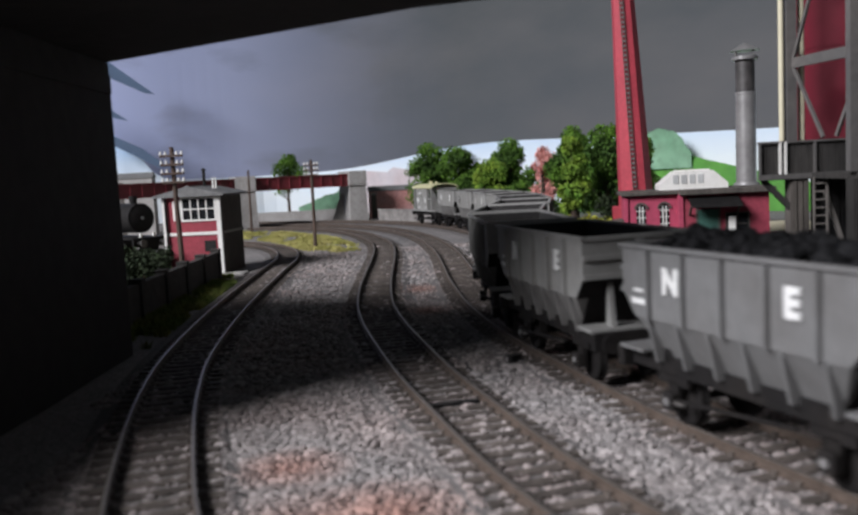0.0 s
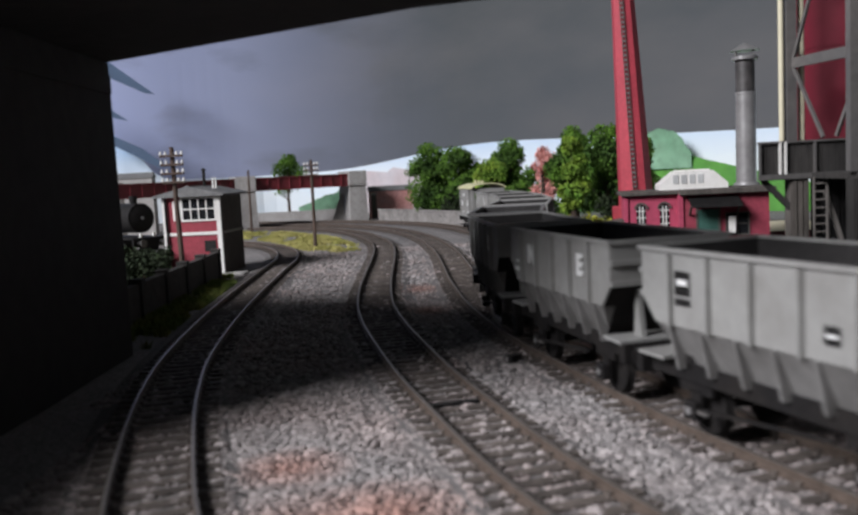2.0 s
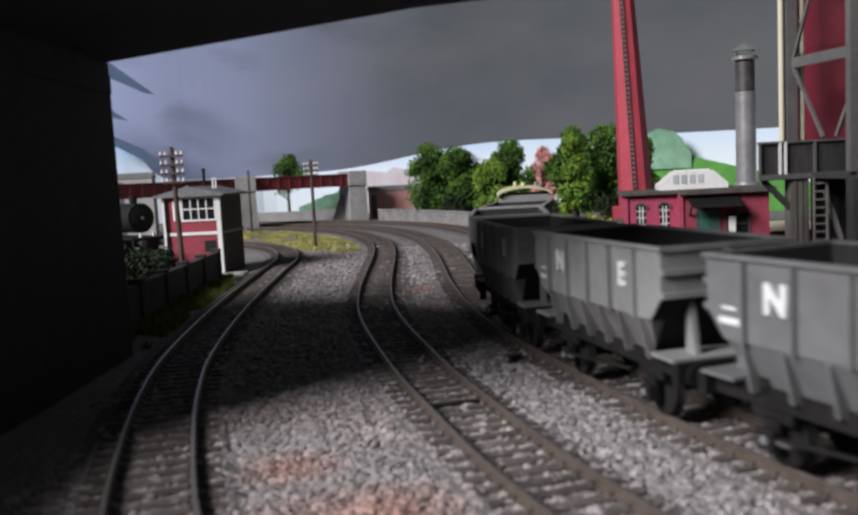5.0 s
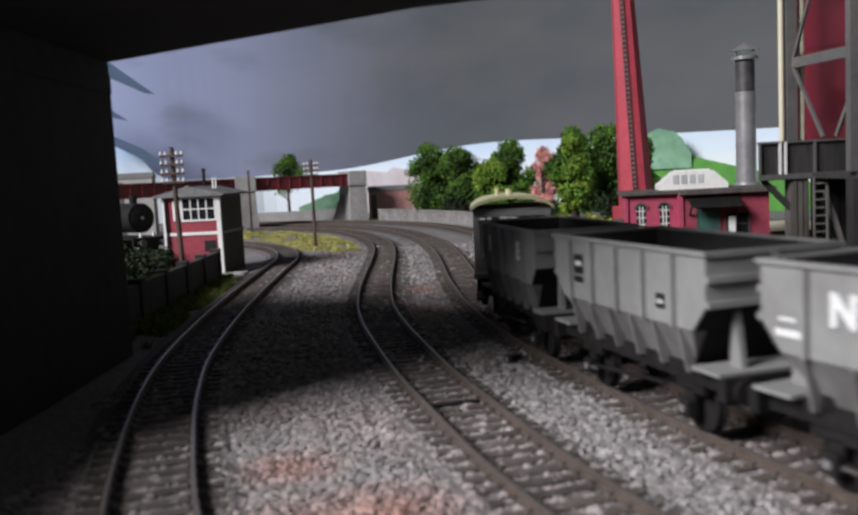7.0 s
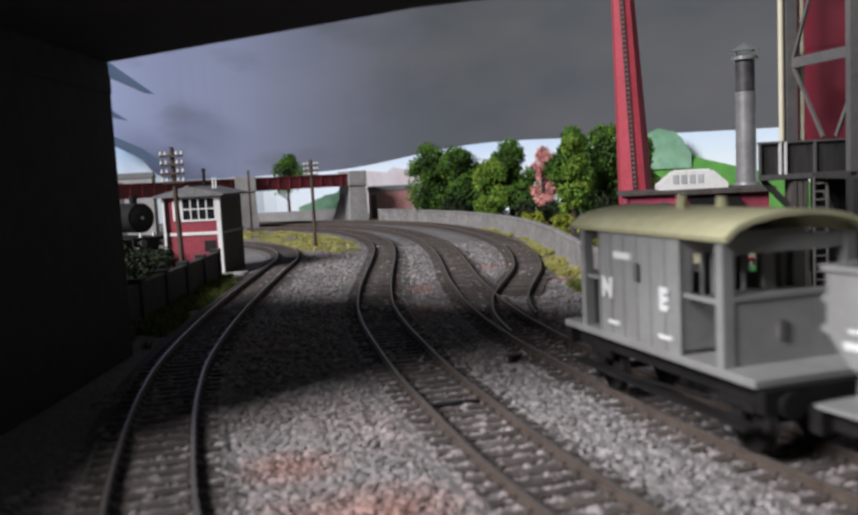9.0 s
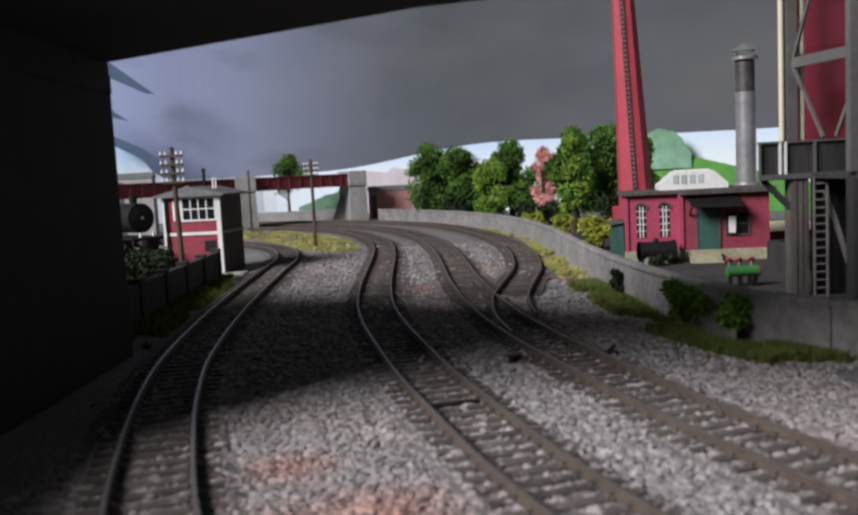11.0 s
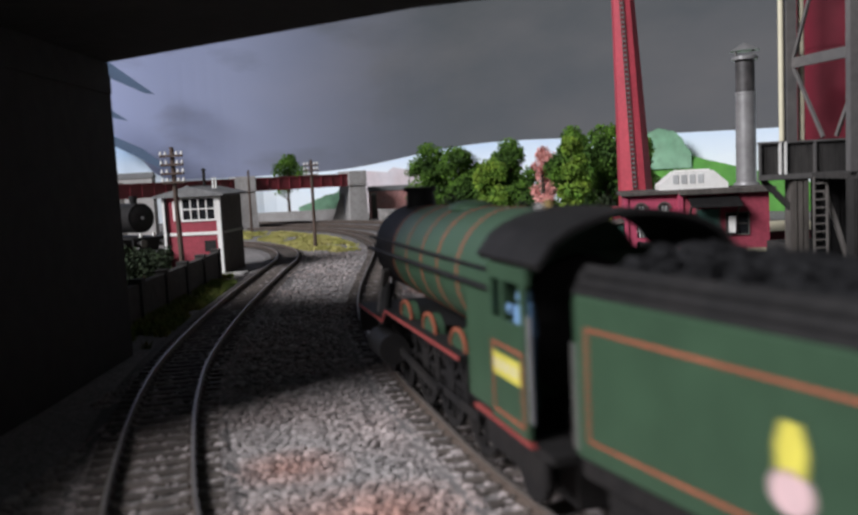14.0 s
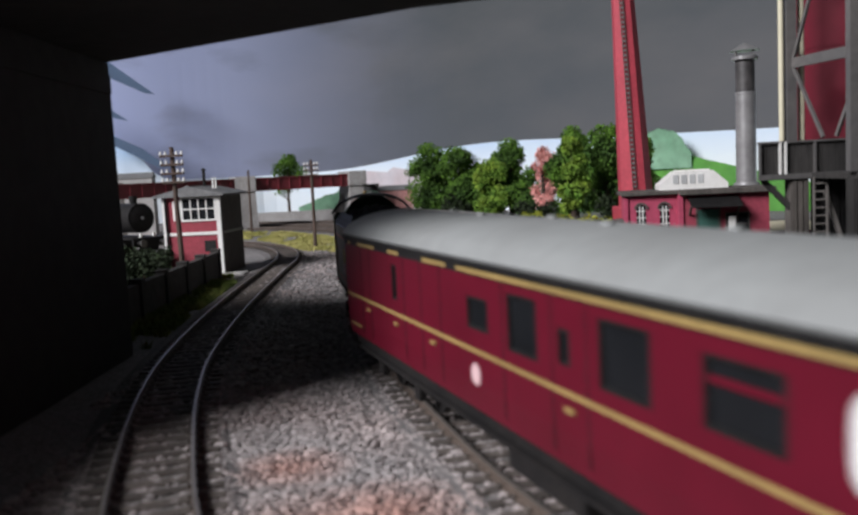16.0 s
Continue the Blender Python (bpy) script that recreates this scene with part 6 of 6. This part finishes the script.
def build_coach():
    c = thing("passenger_coach", (0, 0, 0), 0, "crimson passenger coach with gold lining and grey roof", "railway coach")
    F = 9.85
    Y = lambda d: F - d
    eave, foot, waist = 3.28, 1.05, 1.98
    openings = [(3.72, 4.05, 2.25, 2.95), (7.68, 8.48, 2.3, 2.8), (9.15, 10.05, 2.2, 3.0), (10.6, 10.9, 2.3, 2.75), (11.55, 12.55, 2.2, 3.0), (13.35, 14.4, 2.25, 2.95)]
    for s in (-1, 1):
        side = part("body_side", bmesh.new(), M_MAROON, c)
        bm = bmesh.new()
        # lower panel with a slight turn-under, then uprights between windows
        lowp = [(s * 1.34, foot), (s * 1.38, 1.5), (s * 1.38, 2.2), (s * 1.30, 2.2), (s * 1.30, foot)]
        prism(bm, lowp, Y(19.7), Y(0))
        box(bm, s * 1.30, s * 1.38, Y(19.7), Y(0), 3.05, eave)
        d = 0
        for y0, y1, z0, z1 in openings:
            box(bm, s * 1.30, s * 1.38, Y(y0), Y(d), 2.2, 3.05)
            if z0 > 2.2:
                box(bm, s * 1.30, s * 1.38, Y(y1), Y(y0), 2.2, z0)
            if z1 < 3.05:
                box(bm, s * 1.30, s * 1.38, Y(y1), Y(y0), z1, 3.05)
            d = y1
        box(bm, s * 1.30, s * 1.38, Y(19.7), Y(d), 2.2, 3.05)
        part("side_panel", bm, M_MAROON, side, "glossy crimson side panels")
        part("waist_lining", box(bmesh.new(), s * 1.38, s * 1.388, Y(19.65), Y(0.05), waist - 0.035, waist + 0.035), M_GOLD, side, "gold waist line")
        for y0, y1 in ((0.35, 0.6), (1.25, 2.6), (3.6, 4.3), (5.7, 6.85), (7.35, 19.65)):
            part("upper_lining", box(bmesh.new(), s * 1.392, s * 1.4, Y(y1), Y(y0), 3.15, 3.22), M_GOLD, side, "gold upper line")
        for y0, y1, z0, z1 in openings:
            w = part("window", box(bmesh.new(), s * 1.31, s * 1.325, Y(y1), Y(y0), z0, z1), M_GLASS, side, "dark window glass")
            bm = bmesh.new()
            for a, b2, z2, z3 in ((y0, y0 + 0.05, z0, z1), (y1 - 0.05, y1, z0, z1), (y0, y1, z0, z0 + 0.05), (y0, y1, z1 - 0.05, z1)):
                box(bm, s * 1.325, s * 1.37, Y(b2), Y(a), z2, z3)
            part("window_frame", bm, M_BLACK, w)
            if y1 - y0 > 0.8 and y0 > 13:
                part("ventilator_bar", box(bmesh.new(), s * 1.326, s * 1.36, Y(y1), Y(y0), z1 - 0.27, z1 - 0.2), M_MAROON, w)
        for y in (1.4, 2.1, 4.5, 5.5, 6.5, 9.0, 10.45, 11.3):
            part("door_seam", box(bmesh.new(), s * 1.38, s * 1.386, Y(y) - 0.012, Y(y) + 0.012, 1.2, 3.1), M_BLACK, side)
        for y in (1.9, 3.95, 6.1, 10.9):
            handle = part("door_handle", box(bmesh.new(), s * 1.38, s * 1.42, Y(y) - 0.1, Y(y) + 0.1, 1.76, 1.82), M_GOLD, side, "small brass handle")
        # ventilator shadows along the top of the side, painted as a black band
        part("shadow_strip", box(bmesh.new(), s * 1.38, s * 1.392, Y(19.7), Y(0), 3.13, eave), M_BLACK, side, "black strip painted as ventilator shadows")
        part("lower_lining", box(bmesh.new(), s * 1.38, s * 1.388, Y(1.2), Y(0.3), 1.28, 1.33), M_GOLD, side, "short gold lower line")
        part("crest", rod(bmesh.new(), (s * 1.38, Y(7.95), 1.62), (s * 1.39, Y(7.95), 1.62), 0.17, None, 20), M_PINK, side, "round pale crest")
        oval = [(Y(15.45) + 0.42 * math.copysign(abs(math.cos(a)) ** 0.6, math.cos(a)), 2.6 + 0.42 * math.copysign(abs(math.sin(a)) ** 0.6, math.sin(a))) for a in np.linspace(0, 2 * math.pi, 28, endpoint=False)]
        part("frosted_window", prism_x(bmesh.new(), oval, min(s * 1.375, s * 1.392), max(s * 1.375, s * 1.392)), M_LETTER, side, "white frosted lavatory window")
        part("gutter", box(bmesh.new(), s * 1.36, s * 1.42, Y(19.75), Y(-0.05), eave - 0.02, eave + 0.05), M_BLACK, c, "black gutter line")
        part("solebar", box(bmesh.new(), s * 1.15, s * 1.25, Y(19.5), Y(0.2), 0.82, 1.08), M_UNDER, c)
        part("footboard", box(bmesh.new(), s * 1.2, s * 1.38, Y(19), Y(0.8), 0.78, 0.84), M_UNDER, c)
        part("battery_box", box(bmesh.new(), s * 0.8, s * 1.2, Y(10.8), Y(8.6), 0.35, 0.82, 0.03), M_UNDER, c)
    roof = part("roof", arc_roof(1.42, eave, 3.86, Y(19.75), Y(-0.05), 0.06, 22), M_COACHROOF, c, "matt grey arched roof", True)
    for k in range(9):
        d = 1.2 + k * 2.15
        bm = rod(bmesh.new(), (0.15 if k % 2 else -0.15, Y(d), 3.82), (0.15 if k % 2 else -0.15, Y(d), 3.91), 0.10, 0.08, 12)
        part("roof_vent", bm, M_COACHROOF, roof)
    for y in (0.0, 19.7):
        part("coach_end", box(bmesh.new(), -1.30, 1.30, Y(y) - (0.06 if y == 0 else 0), Y(y) + (0 if y == 0 else 0.06), 1.05, 3.5), M_BLACK, c, "black coach end")
        e = 1 if y == 0 else -1
        bm = box(bmesh.new(), -0.55, 0.55, min(Y(y), Y(y) + e * 0.5), max(Y(y), Y(y) + e * 0.5), 1.15, 3.25, 0.05)
        part("corridor_bellows", bm, M_BLACK, c)
        for sx in (-0.87, 0.87):
            buf = part("buffer", rod(bmesh.new(), (sx, Y(y), 1.15), (sx, Y(y) + e * 0.4, 1.15), 0.2, 0.16, 14), M_VALVE, c, "red buffer housing")
            part("buffer_head", rod(bmesh.new(), (sx, Y(y) + e * 0.4, 1.15), (sx, Y(y) + e * 0.46, 1.15), 0.23, None, 16), M_UNDER, buf)
    part("floor", box(bmesh.new(), -1.28, 1.28, Y(19.6), Y(0.1), 1.0, 1.12), M_UNDER, c)
    for d in (3.0, 16.7):
        b = part("bogie", box(bmesh.new(), -1.02, 1.02, Y(d) - 1.75, Y(d) + 1.75, 0.42, 0.75, 0.04), M_UNDER, c)
        for k in (-1.25, 1.25):
            for s in (-1, 1):
                part("wheel", rod(bmesh.new(), (s * 0.58, Y(d) + k, 0.46), (s * 0.70, Y(d) + k, 0.46), 0.46, None, 22), M_UNDER, b)
                part("axlebox", box(bmesh.new(), s * 1.08 - 0.08, s * 1.08 + 0.08, Y(d) + k - 0.15, Y(d) + k + 0.15, 0.3, 0.62, 0.03), M_UNDER, b)
    return c


lettered = build_hopper("letters", False, "empty grey bogieless coal hopper wagon with white letters")
lettered["label"] = "empty pale grey coal hopper wagon with white letters"
panelled = build_hopper("panels", False, "empty pale grey coal hopper wagon with black data panels")
dark = build_hopper("letters", False, "empty dark grey coal hopper wagon with white letters", M_GREYDARK, M_GREYDARK)
loaded = build_hopper("letters", True, "dark grey coal hopper wagon heaped with coal", M_GREYDARK, M_GREYDARK)
HOPPERS = {}
for k in range(1, 12):
    if k == 1:
        HOPPERS[k] = lettered
    elif k == 2:
        HOPPERS[k] = panelled
    elif k == 5:
        HOPPERS[k] = dark
    elif k == 10:
        HOPPERS[k] = loaded
    else:
        HOPPERS[k] = copy_thing(panelled if k == 8 else loaded if k == 11 else lettered, Matrix.Identity(4))
VAN = build_brake_van()
ENGINE = build_engine()
TENDER = build_tender()
COACH = build_coach()


def build_crew():
    bm = bmesh.new()
    rod(bm, (0, 0, 1.32), (0, 0, 2.5), 0.10, 0.13, 12)
    rod(bm, (0, 0, 2.5), (0, 0, 2.92), 0.16, 0.13, 12)
    rod(bm, (0, 0.05, 2.78), (-0.2, 0.3, 2.88), 0.07, 0.06, 8)
    bmesh.ops.create_uvsphere(bm, u_segments=12, v_segments=8, radius=0.11, matrix=Matrix.Translation((0, 0, 3.02)))
    ob = part("figurine", bm, M_BLUECLOTH, None, "", True)
    return tagged(ob, "plain blue painted figurine in the cab", "figurine")


CREW = build_crew()


def on_track(line, s, base):
    """Pose of a vehicle whose middle is at arc length s, standing on two points of the line."""
    a, b = line.at(s - base / 2), line.at(s + base / 2)
    m = (a + b) / 2
    return pose(m[0] * U, m[1] * U, 0, 0, 0, math.degrees(math.atan2(b[1] - a[1], b[0] - a[0])) - 90)


TIMES = [0.25 * k for k in range(65)]


def freight(t):
    """Arc length of the near platform end of the brake van on the branch."""
    return 48.15 + 7.275 * (9.0 - t)


def express(t):
    """Arc length of the front of the engine on its track."""
    return 37.4 + 9.37 * (t - 13.0) - 0.9 * max(0.0, 13.0 - t)

# ---- loose ballast: real stones where the camera is near, thinner further off ----


def build_ballast():
    rng = np.random.default_rng(11)
    ico = bmesh.new()
    bmesh.ops.create_icosphere(ico, subdivisions=1, radius=1)
    base = np.array([v.co[:] for v in ico.verts])
    tri = np.array([[v.index for v in f.verts] for f in ico.faces])
    ico.free()
    zones = [((-7, 9), (9, 19), 33000, 0.056), ((-8, 11), (19, 33), 24000, 0.065), ((-9, 8), (33, 60), 11000, 0.065)]
    V, F, n = [], [], 0
    lines = [offset_path(l, max(0, s0), l.length, 0, 0.6) for l, s0 in ((LINE_A, 0), (LINE_B, 0), (LINE_C, 0), (LINE_D, 74))]
    allp = np.concatenate(lines)
    for (x0, x1), (y0, y1), count, size in zones:
        P = np.stack([rng.uniform(x0, x1, count), rng.uniform(y0, y1, count)], 1)
        near = np.concatenate([np.sqrt(((P[i:i + 2000, None] - allp[None]) ** 2).sum(2)).min(1) for i in range(0, count, 2000)])
        # between the rails the stones lie lower and thinner
        keep = (near > 1.05) | (rng.random(count) < 0.55)
        P, near = P[keep], near[keep]
        c = len(P)
        r = size * rng.lognormal(0, 0.32, c)
        z = np.where(near < 1.25, -0.24, -0.285) + rng.uniform(-0.02, 0.02, c)
        a = rng.uniform(0, 6.283, c)
        sq = rng.uniform(0.6, 1.25, (c, 3)) * np.array((1, 1, 0.55))
        pts = base[None] * (1 + rng.uniform(-0.28, 0.28, (c, len(base), 1))) * sq[:, None] * r[:, None, None]
        ca, sa = np.cos(a)[:, None], np.sin(a)[:, None]
        X = pts[..., 0] * ca - pts[..., 1] * sa + P[:, :1]
        Y = pts[..., 0] * sa + pts[..., 1] * ca + P[:, 1:]
        Z = pts[..., 2] + z[:, None]
        V.append(np.stack([X, Y, Z], -1).reshape(-1, 3))
        F.append((np.arange(c)[:, None, None] * len(base) + tri[None] + n).reshape(-1, 3))
        n += c * len(base)
    tagged(mesh_from("ballast", np.concatenate(V), np.concatenate(F), M_STONE), "loose grey and pinkish ballast stones", "ballast", "", "stuff")


build_ballast()


def motions():
    walk(VAN, [(t, on_track(LINE_D, freight(t) + 3.1, 4.4)) for t in TIMES])
    for k, wagon in HOPPERS.items():
        walk(wagon, [(t, on_track(LINE_D, freight(t) - 6.68 * k - 0.12 + 2.80 - (0.55 if k > 9 else 0.0), 3.6)) for t in TIMES])
    walk(ENGINE, [(t, on_track(LINE_B, express(t) - 7.0, 8.0)) for t in TIMES])
    walk(CREW, [(t, on_track(LINE_B, express(t) - 7.0, 8.0) @ pose(-0.98 * U, -4.6 * U, 0)) for t in TIMES])
    walk(TENDER, [(t, on_track(LINE_B, express(t) - 16.15, 4.4)) for t in TIMES])
    walk(COACH, [(t, on_track(LINE_B, express(t) - 20.5 - 9.85, 13.7)) for t in TIMES])


motions()
